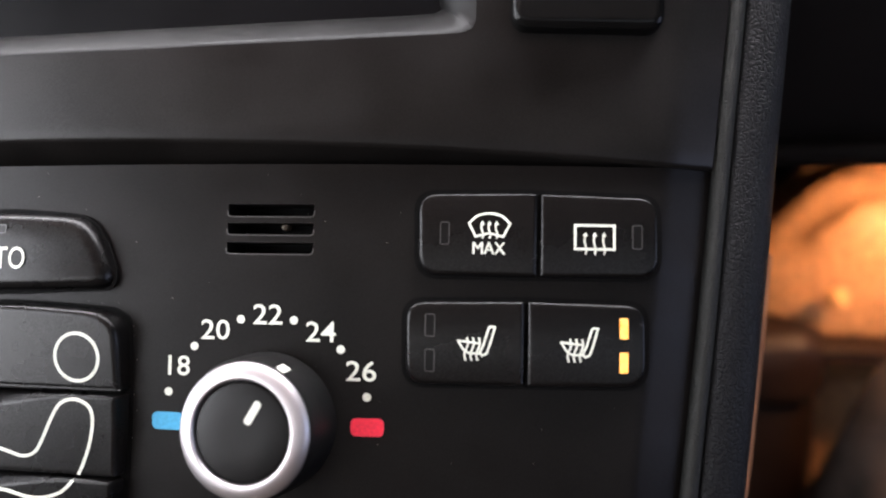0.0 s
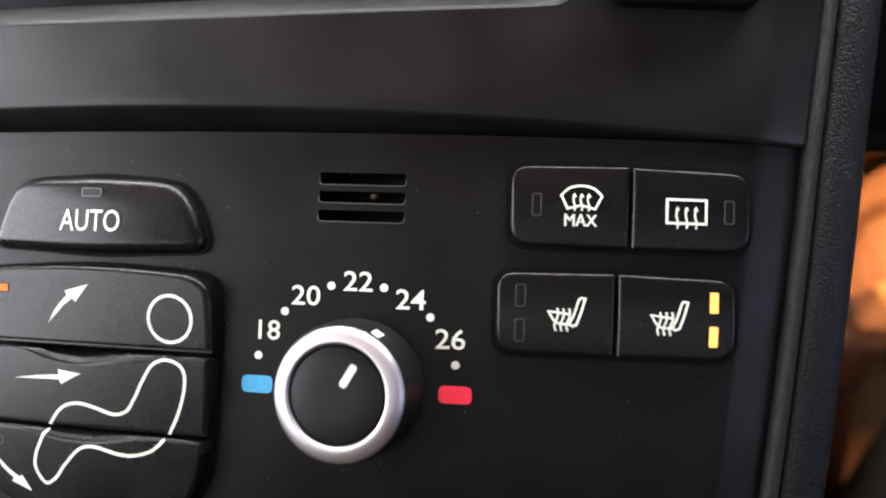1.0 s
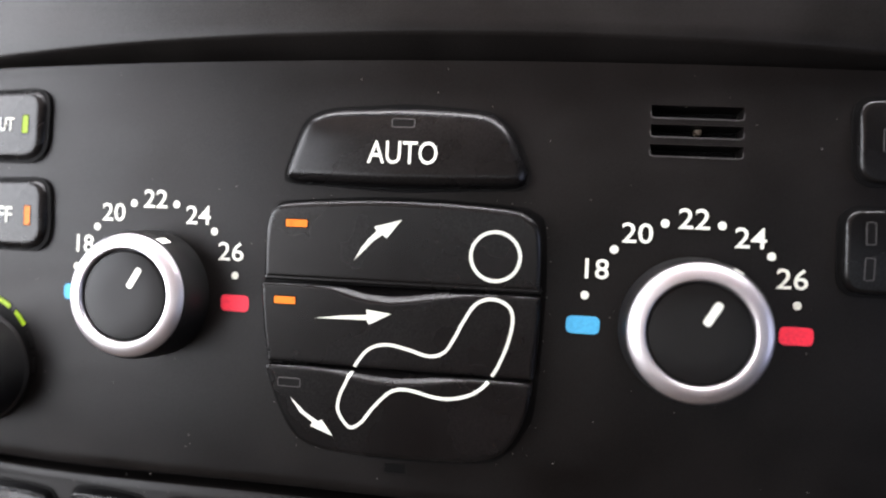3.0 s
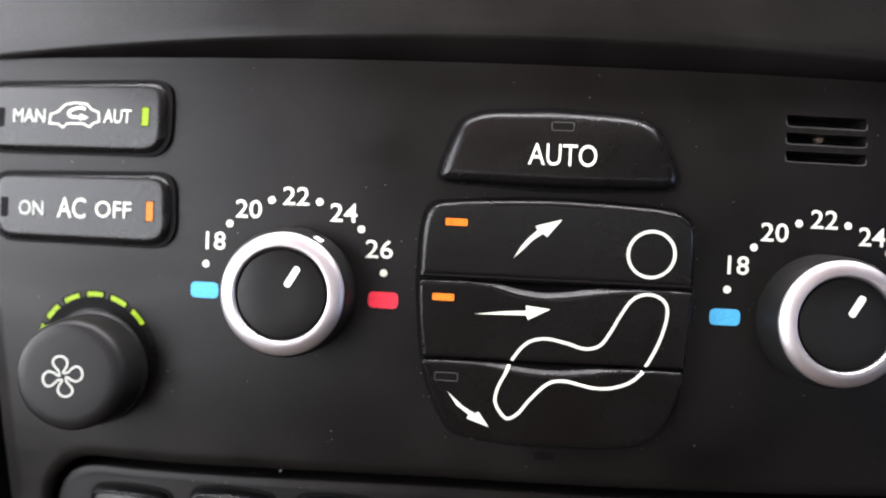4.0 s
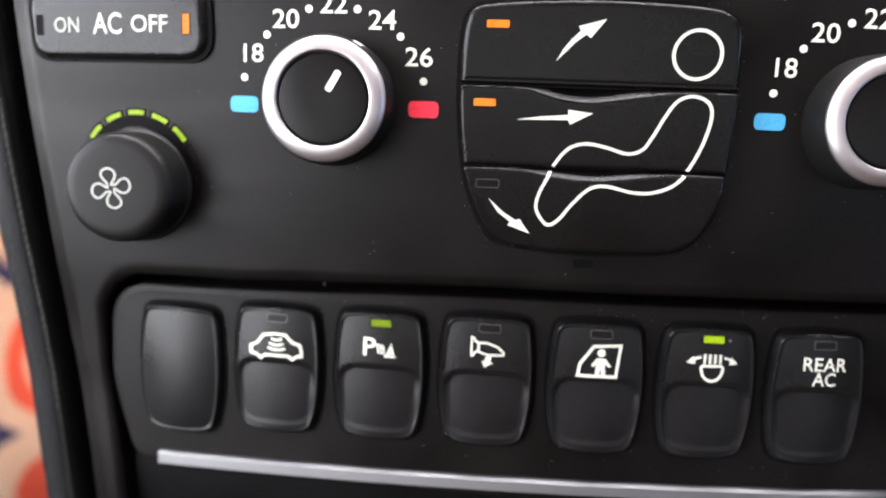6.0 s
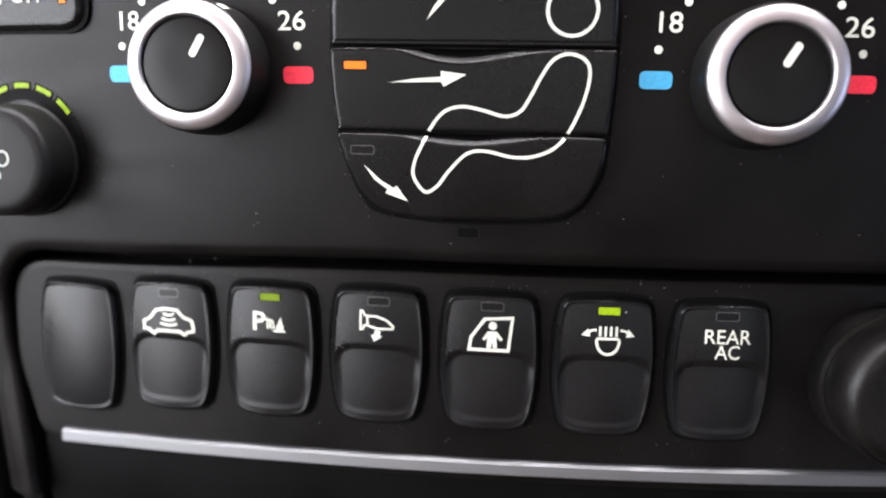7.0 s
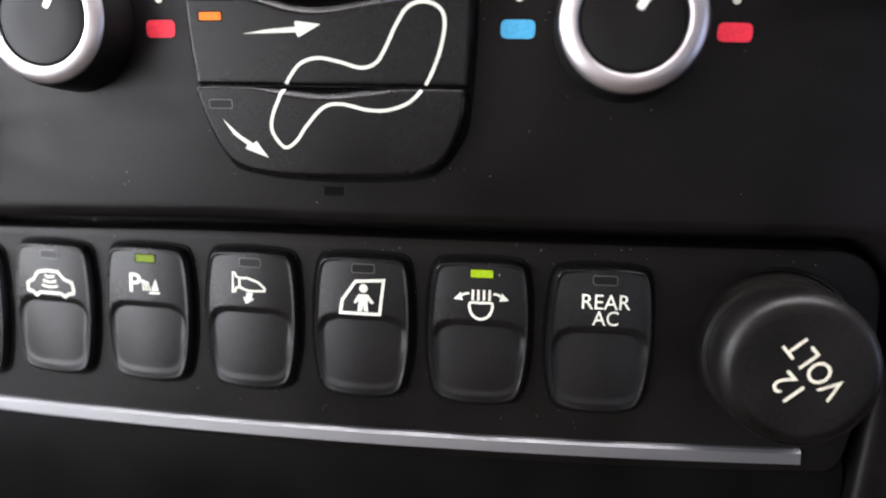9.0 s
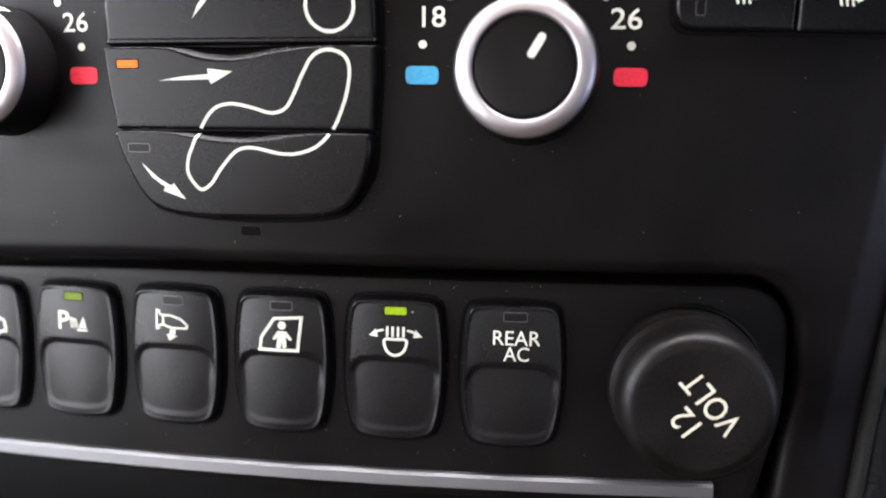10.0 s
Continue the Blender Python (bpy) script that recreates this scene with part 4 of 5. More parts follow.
def rocker(x, label, led=None, blank=False):
    sw = thing("blanking_plate" if blank else "rocker_switch", on_low(x, (0.1290 if blank else 0.1310) - 0.0014 * smooth((-x - 0.015) / 0.085) - 0.0005 * smooth((x - 0.035) / 0.02)), label, "blanking plate" if blank else "switch", "" if blank else "rocker switches in the row")
    out = [(u * 1.01 + 0.0004, v * 1.03) for u, v in switch_outline()] if blank else switch_outline()
    big = [(u * 1.06, v * 1.042) for u, v in out]
    # dark flat under the switch, painting the shade of its gap
    part("switch_gap_shade", flat(big, 0.0001, 0.0001), GAP, sw)
    if blank not in ROCKER_MESH:
        ROCKER_MESH[blank] = link_mesh("rocker", key_top(out, SW_H, 0.0006, 0.0007, switch_dome if blank else switch_dip), SWITCH, 50.0)
    new("rocker", ROCKER_MESH[blank]).parent = sw
    if not blank:
        outline = box_outline(0.0050, 0.0019, 0.0004, 4, 0.0000, 0.01335)
        light = part("indicator_light", over(flat(outline, SW_H, 0.00006)), led or WINDOW_DARK, sw, "lit green light" if led else "")
        part("indicator_rim", over(ring_frame(outline, 0.00022, SW_H + 0.00004, 0.00009)), GAP if led else RIM, light)
    return sw


def over(bm):
    """Lays flat marks onto the domed upper half of a switch."""
    for v in bm.verts:
        v.co.y += 10.0 * v.co.x ** 2 + 1.6 * v.co.z ** 2
    return bm


def mark(sw, name, pts, width=0.00055, closed=False, fill=False, ink=None):
    pts = mm(pts)
    if not fill:
        pts = dense(pts, 0.0006) if closed else dense(pts, 0.0006)[:-max(1, int(math.dist(pts[-1], pts[0]) / 0.0006))] + [pts[-1]]
    bm = flat(pts, SW_H) if fill else stroke(pts, width, SW_H, closed)
    return part(name, over(bm), ink or INK, sw)


rocker(SWITCH_X[0], "plain black blanking plate in the switch row", blank=True)
sw = rocker(SWITCH_X[1], "black rocker switch with car alarm symbol, light off")
mark(sw, "car_symbol", [(-6.7, 4.3), (-6.8, 6.1), (-5.0, 7.0), (-3.4, 9.0), (-0.8, 9.5), (2.2, 9.3), (3.9, 7.6), (5.9, 6.9), (6.3, 5.0), (6.2, 4.2), (5.0, 4.1), (4.1, 3.3), (2.9, 4.1), (-3.0, 4.1), (-4.0, 3.2), (-5.2, 4.1)], 0.0007, True)
for wz, ww in ((8.0, 1.4), (6.8, 1.8), (5.6, 2.2)):
    mark(sw, "wave_symbol", [(-ww, wz + 0.35), (-ww * 0.5, wz), (0, wz - 0.12), (ww * 0.5, wz), (ww, wz + 0.35)], 0.00055)
sw = rocker(SWITCH_X[2], "black rocker switch with parking sensor symbol, green light on", GREEN_DIM)
part("lettering", over(lettering("P", -0.0042, 0.0053, -0.0011, 0.0098, SW_H + 0.00010, 0.020)), INK, sw)
for i in range(3):
    x0 = -0.85 + i * 0.72
    mark(sw, "wave_symbol", [(x0 - 0.55, 8.7 - i * 0.35), (x0 + 0.05, 7.8), (x0 + 0.3, 6.8), (x0 + 0.45, 5.9)], 0.00036)
mark(sw, "cone_symbol", [(1.4, 5.9), (3.4, 5.9), (2.6, 8.7)], fill=True)
mark(sw, "cone_base_symbol", [(1.0, 5.4), (3.7, 5.4)], 0.0005)
sw = rocker(SWITCH_X[3], "black rocker switch with folding mirror symbol, no light on")
mark(sw, "mirror_bracket_symbol", [(-4.1, 6.7), (-4.1, 11.0), (-3.5, 10.9), (-3.3, 10.1), (-2.5, 9.9), (-2.5, 7.7), (-3.3, 7.6), (-3.5, 6.8)], 0.00042, True)
mark(sw, "mirror_symbol", [(-2.5, 9.8), (-0.6, 9.9), (1.9, 9.1), (3.5, 7.7), (3.4, 7.1), (-0.3, 7.0), (-2.4, 7.7)], 0.00050, True)
mark(sw, "fold_arrow_symbol", [(-0.7, 6.6), (0.7, 6.6), (0.4, 5.4), (1.1, 5.2), (-0.9, 4.0), (-1.6, 5.6), (-0.9, 5.5)], fill=True)
sw = rocker(SWITCH_X[4], "black rocker switch with child window lock symbol, light off")
mark(sw, "window_symbol", [(-5.0, 3.4), (-4.6, 6.2), (-1.6, 10.5), (4.6, 10.9), (3.8, 3.4)], 0.0007, True)
mark(sw, "lock_symbol_disc", [(0.2 + 0.95 * math.cos(i * math.pi / 8), 9.0 + 0.95 * math.sin(i * math.pi / 8)) for i in range(16)], fill=True)
mark(sw, "lock_symbol_block", [(-2.0, 5.9), (-0.9, 7.7), (1.2, 7.7), (2.6, 5.9), (2.0, 5.6), (1.1, 6.5), (1.3, 3.9), (0.4, 3.9), (0.2, 5.3), (-0.1, 3.9), (-1.1, 3.9), (-0.8, 6.5), (-1.5, 5.6)], fill=True)
sw = rocker(SWITCH_X[5], "black rocker switch with headlamp beam symbol, bright green light", GREEN)
mark(sw, "lamp_symbol", spline([(-2.3, 7.0), (-2.3, 5.4), (-1.5, 4.1), (0.0, 3.5), (1.5, 4.1), (2.3, 5.4), (2.3, 7.0), (0.0, 7.05)], 4), 0.0006, True)
for lx in (-1.8, -0.6, 0.6, 1.8):
    mark(sw, "beam_symbol", [(lx, 7.6), (lx, 9.9)], 0.00055)
for sx in (-1, 1):
    mark(sw, "side_arrow_symbol", [(sx * 2.6, 9.1), (sx * 3.6, 8.9), (sx * 4.5, 8.4)], 0.0005)
    mark(sw, "side_arrow_head", [(sx * 4.4, 9.3), (sx * 5.9, 7.7), (sx * 3.9, 7.5)], fill=True)
mark(sw, "pin_mark", [(3.7 + 0.22 * math.cos(i * math.pi / 4), 13.2 + 0.22 * math.sin(i * math.pi / 4)) for i in range(8)], fill=True, ink=INK_DIM)
sw = rocker(SWITCH_X[6], "black rocker switch marked REAR AC, light off")
part("lettering", over(lettering("REAR", -0.0047, 0.0072, 0.0055, 0.0104, SW_H + 0.00010, 0.008)), INK, sw)
part("lettering", over(lettering("AC", -0.0024, 0.0037, 0.0031, 0.0069, SW_H + 0.00010, 0.008)), INK, sw)

# ---- 12 volt socket with its cap ----
socket = thing("power_socket_cap", pose(0.0944, low_y(0.0944), 0.1300), "round black rubbery socket cap marked 12 VOLT, turned askew", "socket cap")
part("socket_rim", lathe([(0.0174, -0.0005), (0.0172, 0.0006), (0.0167, 0.0009), (0.0164, -0.001)], 80, False), GAP, socket)
collar = lathe([(0.0165, -0.001), (0.0164, 0.0050), (0.0163, 0.0068), (0.0160, 0.0076), (0.0150, 0.0079)], 80, False)
for v in collar.verts:
    v.co.x -= 0.0003
part("collar", collar, RUBBER, socket)
part("cap", lathe([(0.0150, 0.006), (0.0152, 0.0080), (0.0154, 0.0090), (0.0154, 0.0150), (0.0152, 0.0164), (0.0148, 0.0175), (0.0143, 0.0183), (0.0136, 0.0189), (0.0128, 0.0192), (0.0118, 0.0192), (0.0060, 0.0189), (0.0005, 0.0189)], 96), RUBBER, socket)
SOCKET_TURN = radians(132)
CREAM = print_ink("cream_ink", (0.66, 0.64, 0.52))
for word, px, pz, w, h in (("12", -0.0027, -0.0026, 0.0047, 0.0047), ("VOLT", 0.0020, 0.0014, 0.0138, 0.0047)):
    bm = lettering(word, -w / 2, -h / 2, w / 2, h / 2, 0.0191, 0.005)
    ct, st = math.cos(SOCKET_TURN), math.sin(SOCKET_TURN)
    for v in bm.verts:
        v.co.x, v.co.z = v.co.x * ct - v.co.z * st + px, v.co.x * st + v.co.z * ct + pz
    part("lettering", bm, CREAM, socket)

# ---- the radio fascia above ----
radio_fascia = thing("radio_fascia", pose(0, 0, 0), "black plastic radio fascia with arched lower lip above the climate panel", "fascia")
LEDGE_Z = 0.2735
SCREEN_X = 0.1000


def ledge_z(x):
    """The lower edge of the screen surround sags in the middle."""
    return 0.2704 + 0.0031 * min(1.0, (x / 0.1) ** 2)


def arch(x):
    return max(0.0, 1 - (x / 0.137) ** 2)


def fascia_y(x, z):
    return panel_y(x, 0.2466) - 0.0018 - 0.0016 * arch(x) + edge_round(x, z)


def fascia_strip():
    rows = []
    for i in range(121):
        s = -1 + 2 * i / 120
        s = math.copysign(abs(s) ** 0.9, s)
        lip = 0.2473 + 0.0044 * arch(s * 0.1462)
        row = [(s * half_width(0.2466, s), panel_y(s * half_width(0.2466, s), 0.2466) + 0.0045 + edge_round(s * half_width(0.2466, s), 0.2466), 0.24735)]
        for j, z in enumerate((lip - 0.0002, lip + 0.0003, lip + 0.0009)):
            x = s * half_width(z, s)
            row.append((x, fascia_y(x, z) + (0.0008, 0.0002, 0.0)[j], z))
        for j in range(1, 9):
            z = lip + 0.0009 + (ledge_z(s * 0.148) - lip - 0.0009) * j / 8
            x = s * half_width(z, s)
            row.append((x, fascia_y(x, z), z))
        rows.append(row)
    return sheet(rows)


def fascia_side(sign):
    rows = []
    for i in range(25):
        t = i / 24
        row = []
        for j in range(21):
            z = ledge_z(0.1) + 0.09 * j / 20
            x = SCREEN_X + (half_width(z, sign) - SCREEN_X) * t
            row.append((sign * x, fascia_y(sign * x, z), z))
        rows.append(row)
    return sheet(rows)


def recess_wall():
    """The sloping surround of the radio's screen: lower ledge and both flanks."""
    path = [(-SCREEN_X, 0.362)] + [(-SCREEN_X, LEDGE_Z + 0.0026), (-SCREEN_X + 0.0008, LEDGE_Z + 0.0008), (-SCREEN_X + 0.0026, LEDGE_Z)]
    path += [(-0.092 + 0.184 * i / 30, ledge_z(0.092 - 0.184 * i / 30)) for i in range(31)]
    path += [(SCREEN_X - 0.0026, LEDGE_Z), (SCREEN_X - 0.0008, LEDGE_Z + 0.0008), (SCREEN_X, LEDGE_Z + 0.0026), (SCREEN_X, 0.362)]
    rows = []
    for x, z in path:
        row = []
        for k, (inward, depth) in enumerate(((0.0, 0.0), (0.0004, 0.0001), (0.0012, 0.0006), (0.0026, 0.0018), (0.0042, 0.0034), (0.0058, 0.0054), (0.0072, 0.0078), (0.0083, 0.0105), (0.0090, 0.0130), (0.0093, 0.0165))):
            f = 1 - inward / SCREEN_X
            flank = smooth((z - LEDGE_Z - 0.0005) / 0.002)
            row.append((x * f, fascia_y(x, min(z, 0.30)) + depth * (1 - flank) + 0.6 * inward * flank, z + inward * (1.0 if z < 0.30 else 0.0)))
        rows.append(row)
    return sheet(rows)


part("fascia_body", fascia_strip(), PANEL_SIDE, radio_fascia)
for sign in (-1, 1):
    bm = bmesh.new()
    around = [(SCREEN_X - 0.008, ledge_z(0.092)), (SCREEN_X - 0.0026, LEDGE_Z), (SCREEN_X - 0.0008, LEDGE_Z + 0.0008), (SCREEN_X, LEDGE_Z + 0.0026), (SCREEN_X + 0.0002, LEDGE_Z + 0.0026),
              (SCREEN_X + 0.0002, LEDGE_Z - 0.0006), (SCREEN_X - 0.008, LEDGE_Z - 0.0006)]
    bm.faces.new([bm.verts.new((sign * x, fascia_y(x, z) + 0.00015, z)) for x, z in around])
    part("fascia_corner", bm, PANEL_SIDE, radio_fascia)
for sign in (-1, 1):
    part("fascia_flank", fascia_side(sign), PANEL_SIDE, radio_fascia)
LEDGE = plastic("ledge_plastic", (0.0058, 0.0054, 0.0053), 0.36, 2400, 0.03, 0.15, 0.05, specular=0.11)
part("screen_surround", recess_wall(), LEDGE, radio_fascia, "smooth grey sloping surround of the screen")
part("screen", solid((-0.096, 0.0172, 0.270), (0.096, 0.0202, 0.37)), plastic("screen_glass", (0.003, 0.003, 0.0035), 0.30, 3000, 0.0, 0.1, 0.02, specular=0.05), radio_fascia, "dark unlit display glass")
radio_key = thing("radio_button", on_panel(0.1215, 0.286), "glossy black radio button beside the screen", "button")
part("key_body", pad(rounded(mm([(-15.4, -12.5), (15.0, -12.5), (15.4, 13.0), (-15.6, 13.0)]), [0.0038, 0.0038, 0.002, 0.002]), 0.0062, 0.0020, 0.001, 5, lambda u, v: 0.0),
     plastic("gloss_black", (0.004, 0.004, 0.004), 0.18, 3000, 0.02, 0.2, 0.04, specular=0.13), radio_key)
key_gap(rounded(mm([(-15.4, -12.5), (15.0, -12.5), (15.4, 13.0), (-15.6, 13.0)]), [0.0038, 0.0038, 0.002, 0.002]), radio_key, 0.0012)

SIDE_TRIM = plastic("tan_side_trim", (0.28, 0.12, 0.055), 0.6, 900, 0.1, 0.2, 0.05)

# ---- padded bolsters either side of the stack ----
def bolster(sign):
    ob = thing("console_bolster", pose(0, 0, 0), "grained black vinyl padded edge of the centre console with piping", "trim pad", "console bolsters")
    stations = [0.04 + 0.34 * i / 90 for i in range(91)]
    def skin(profile, top=None):
        rows = []
        for z in stations if top is None else [q for q in stations if q < top]:
            e = 0.1480 + (z - 0.2466) * 0.120 if sign < 0 else 0.1462 + (z - 0.2466) * 0.100
            y0 = panel_y(e, z)
            rows.append([(sign * (e + dx), y0 + dy, z) for dx, dy in profile])
        return sheet(rows)
    shift = 0.0 if sign < 0 else 0.0004
    bead = [(0.0008, 0.0120), (0.0008, 0.0058), (0.0010, 0.0040), (0.0014, 0.0029), (0.0020, 0.0023), (0.0028, 0.0021), (0.0036, 0.0024), (0.0043, 0.0032), (0.0047, 0.0046)]
    if sign < 0:
        bead = [(0.0036, 0.0056), (0.0038, 0.0043), (0.0042, 0.0037), (0.0046, 0.0035), (0.0050, 0.0036), (0.0053, 0.0042)]
    part("piping", skin([(dx + shift, dy) for dx, dy in bead]), PIPING, ob, "worn lighter grey piping")
    inner = [(0.0024, 0.0165), (0.0025, 0.0090), (0.0029, 0.0066), (0.0036, 0.0053)] if sign < 0 else []
    face = inner + [(0.0045, 0.0046), (0.0050, 0.0040), (0.0058, 0.0036), (0.0068, 0.0034), (0.0085, 0.0035), (0.0105, 0.0043), (0.0122, 0.0061), (0.0132, 0.0090), (0.0136, 0.0130), (0.0138, 0.0300), (0.0129, 0.0900)]
    part("padding", skin([(dx + shift + max(0.0, dx - 0.007) * 0.22, dy) for dx, dy in face]), LEATHER, ob)
    gap = [(-0.0056 if sign < 0 else -0.0006, 0.0150), (0.0012, 0.0165)]
    part("groove", skin(gap), GAP, ob)
    if sign < 0:
        # a row of stitches along the piping, all on one mesh
        mesh = link_mesh("stitch", lathe([(0.0001, -0.00085), (0.00028, -0.0006), (0.00034, 0.0), (0.00028, 0.0006), (0.0001, 0.00085)], 8), THREAD)
        for i in range(90):
            z = 0.112 + 0.0022 * i
            e = 0.1480 + (z - 0.2466) * 0.120
            stitch = new("stitch", mesh)
            stitch.parent = ob
            stitch.matrix_basis = pose(-(e + 0.0046), panel_y(e, z) + 0.0034, z, 90, 0, 0)
    else:
        part("side_trim", skin([(0.0222, 0.0600), (0.0234, 0.0585), (0.0262, 0.0590), (0.0280, 0.0620), (0.0284, 0.0800)], 0.236), SIDE_TRIM, ob, "tan side trim behind the padding")
    return ob


bolster(-1)
bolster(1)

# ---- open cubby under the switch panel ----
cubby = thing("storage_cubby", pose(0, 0, 0), "dark open storage cubby under the silver trim bar", "storage tray")
part("cubby_floor", solid((-0.125, 0.02, 0.028), (0.125, 0.16, 0.032), 0.001), GAP, cubby)
part("cubby_back", solid((-0.125, 0.15, 0.032), (0.125, 0.155, 0.15), 0.001), GAP, cubby)
for sign in (-1, 1):
    part("cubby_side", solid((sign * 0.119 - 0.003, 0.022, 0.032), (sign * 0.119 + 0.003, 0.15, 0.097), 0.001), GAP, cubby)

rows = []
for i in range(41):
    x = -0.114 + 0.228 * i / 40
    rows.append([(x, low_y(x) + d, z) for d, z in ((0.006, 0.1035), (0.0045, 0.1005), (0.0040, 0.0990), (0.0050, 0.0840), (0.0090, 0.0660), (0.0150, 0.0520), (0.0220, 0.0450))])
part("cubby_cover", sheet(rows), MATTE, cubby, "matte black cover under the trim bar")

# ---- the cabin round it ----
TRIM_TAN = plastic("tan_trim", (0.062, 0.050, 0.044), 0.6, 900, 0.15, 0.2, 0.05)
REAR_TAN = plastic("tan_rear_trim", (0.17, 0.075, 0.048), 0.6, 900, 0.15, 0.2, 0.05)
TRIM_DARK = plastic("cabin_trim", (0.0060, 0.0048, 0.0044), 0.65, 900, 0.15, 0.2, 0.05, specular=0.1)
CARPET = plastic("tan_carpet", (0.065, 0.050, 0.040), 0.9, 700, 0.6, 0.35, 0.05)
ROOF = plastic("headliner", (0.58, 0.435, 0.37), 0.9, 900, 0.2, 0.08, 0.05)
GLASS = bpy.data.materials.new("car_glass")
GLASS.use_nodes = True
gb = GLASS.node_tree.nodes["Principled BSDF"]
gb.inputs["Transmission Weight"].default_value, gb.inputs["Roughness"].default_value, gb.inputs["IOR"].default_value = 1.0, 0.02, 1.05


def structure(name, bm, material, label):
    return tagged(new(name, link_mesh(name, bm, material)), label, "car interior", kind="structure")


def wall_x(name, x, thick, y0, y1, z0, z1, holes, material, label):
    """A side wall with window openings through it, from the rear forwards."""
    xa, xb = x, x + thick
    bms, y = [], y0
    for hy0, hy1, hz0, hz1 in holes:
        bms += [solid((xa, y, z0), (xb, hy0, z1)), solid((xa, hy0, z0), (xb, hy1, hz0)), solid((xa, hy0, hz1), (xb, hy1, z1))]
        y = hy1
    bms.append(solid((xa, y, z0), (xb, y1, z1)))
    return structure(name, join(*bms), material, label)


structure("floor", solid((-0.80, -1.7, -0.27), (0.80, 0.62, -0.22)), CARPET, "tan carpeted car floor")
structure("ceiling", solid((-0.80, -1.7, 0.95), (0.80, -0.20, 0.99)), ROOF, "pale fabric headliner of the car")
# Unseen side walls; their tones and openings shape what the panels reflect.
wall_x("wall_left", -0.80, 0.04, -1.7, 0.62, -0.22, 0.95, [(-1.56, -1.00, 0.26, 0.74), (-0.90, 0.11, 0.12, 0.80)], TRIM_TAN, "tan car door and pillar trim with window openings")
wall_x("wall_right", 0.76, 0.04, -1.7, 0.62, -0.22, 0.95, [(-1.38, -0.86, 0.24, 0.68), (-0.36, 0.11, 0.02, 0.38)], TRIM_DARK, "unseen dark right cabin wall with two openings for the added lamps")
structure("wall_rear", join(solid((-0.76, -1.70, -0.22), (0.76, -1.66, 0.50)), solid((-0.76, -1.70, 0.80), (0.76, -1.66, 0.95)),
                            solid((-0.76, -1.70, 0.50), (-0.60, -1.66, 0.80)), solid((0.60, -1.70, 0.50), (0.76, -1.66, 0.80))), REAR_TAN, "tan rear of the car cabin with window opening")
structure("wall_firewall", solid((-0.76, 0.56, -0.22), (0.76, 0.60, 0.62)), TRIM_DARK, "dark carpeted firewall behind the footwells")
structure("window_1", solid((-0.76, -0.20, 0.0), (0.76, -0.196, 0.01)), GLASS, "sloping windscreen glass of the car")
pane = bpy.data.objects["window_1"]
pane.data.clear_geometry()
bm = sheet([[(-0.74, -0.20, 0.955), (-0.74, 0.58, 0.60)], [(0.74, -0.20, 0.955), (0.74, 0.58, 0.60)]])
bm.to_mesh(pane.data)
bm.free()
pane.visible_shadow = False

# dashboard shells on both sides of the stack
def dash(name, x0, x1, label, drop=0.0):
    ob = thing(name, pose(0, 0, 0), label, "dashboard", leans=False)
    prof = [(0.50, 0.52), (0.20, 0.48), (0.135, 0.45), (0.115, 0.40), (0.110, 0.33), (0.112, 0.25), (0.122, 0.218 - drop), (0.150, 0.206 - drop), (0.30, 0.200 - drop), (0.55, 0.200 - drop)]
    rows = [[(x0 + (x1 - x0) * i / 12, y, z) for y, z in prof] for i in range(13)]
    part("dash_shell", sheet(rows), TRIM_DARK, ob)
    part("lower_lip", solid((x0, 0.1120, 0.2130 - drop), (x1, 0.1270, 0.2200 - drop), 0.003, 3), TRIM_DARK, ob)
    return ob


dash("dashboard", 0.172, 0.755, "dark soft plastic dashboard with glovebox over the passenger footwell", -0.006)
dash("dashboard", -0.755, -0.172, "dark soft plastic dashboard over the driver's footwell", 0.070)
mid_top = thing("dashboard", pose(0, 0, 0), "dark plastic top of the centre stack", "dashboard", leans=False)
part("dash_shell", sheet([[(x, 0.50, 0.52), (x, 0.20, 0.48), (x, 0.12, 0.44), (x, 0.075, 0.365)] for x in (-0.172, 0.0, 0.172)]), TRIM_DARK, mid_top)
stack_side = thing("console_core", pose(0, 0, 0), "dark core of the centre console down to the floor", "console", leans=False)
part("console_body", solid((-0.125, 0.19, -0.22), (0.125, 0.52, 0.30), 0.006), TRIM_DARK, stack_side)
part("console_foot", solid((-0.120, -0.05, -0.22), (0.120, 0.185, -0.06), 0.006), TRIM_DARK, stack_side)

# passenger footwell: tan leather bag and a grey shoe bag; the lamp lens is added
TAN = leather("tan_leather", (0.50, 0.28, 0.13), 160.0)
GREY = plastic("grey_cloth", (0.085, 0.074, 0.070), 0.9, 600, 0.5, 0.4, 0.05)
BROWN = leather("dark_brown_leather", (0.016, 0.008, 0.006), 160.0)


def lump(centre, size, seed, power=2.6, dents=0.10):
    """A soft, slightly sagging body."""
    bm = bmesh.new()
    bmesh.ops.create_uvsphere(bm, u_segments=40, v_segments=24, radius=1.0)
    for v in bm.verts:
        p = v.co.copy()
        k = (abs(p.x) ** power + abs(p.y) ** power + abs(p.z) ** power) ** (-1 / power)
        p *= k * (1 + dents * noise.noise(p * 1.7 + Vector((seed, 0, 0))) + 0.03 * noise.noise(p * 6 + Vector((0, seed, 0))))
        v.co = Vector((centre[0] + p.x * size[0], centre[1] + p.y * size[1], centre[2] + p.z * size[2]))
    return bm


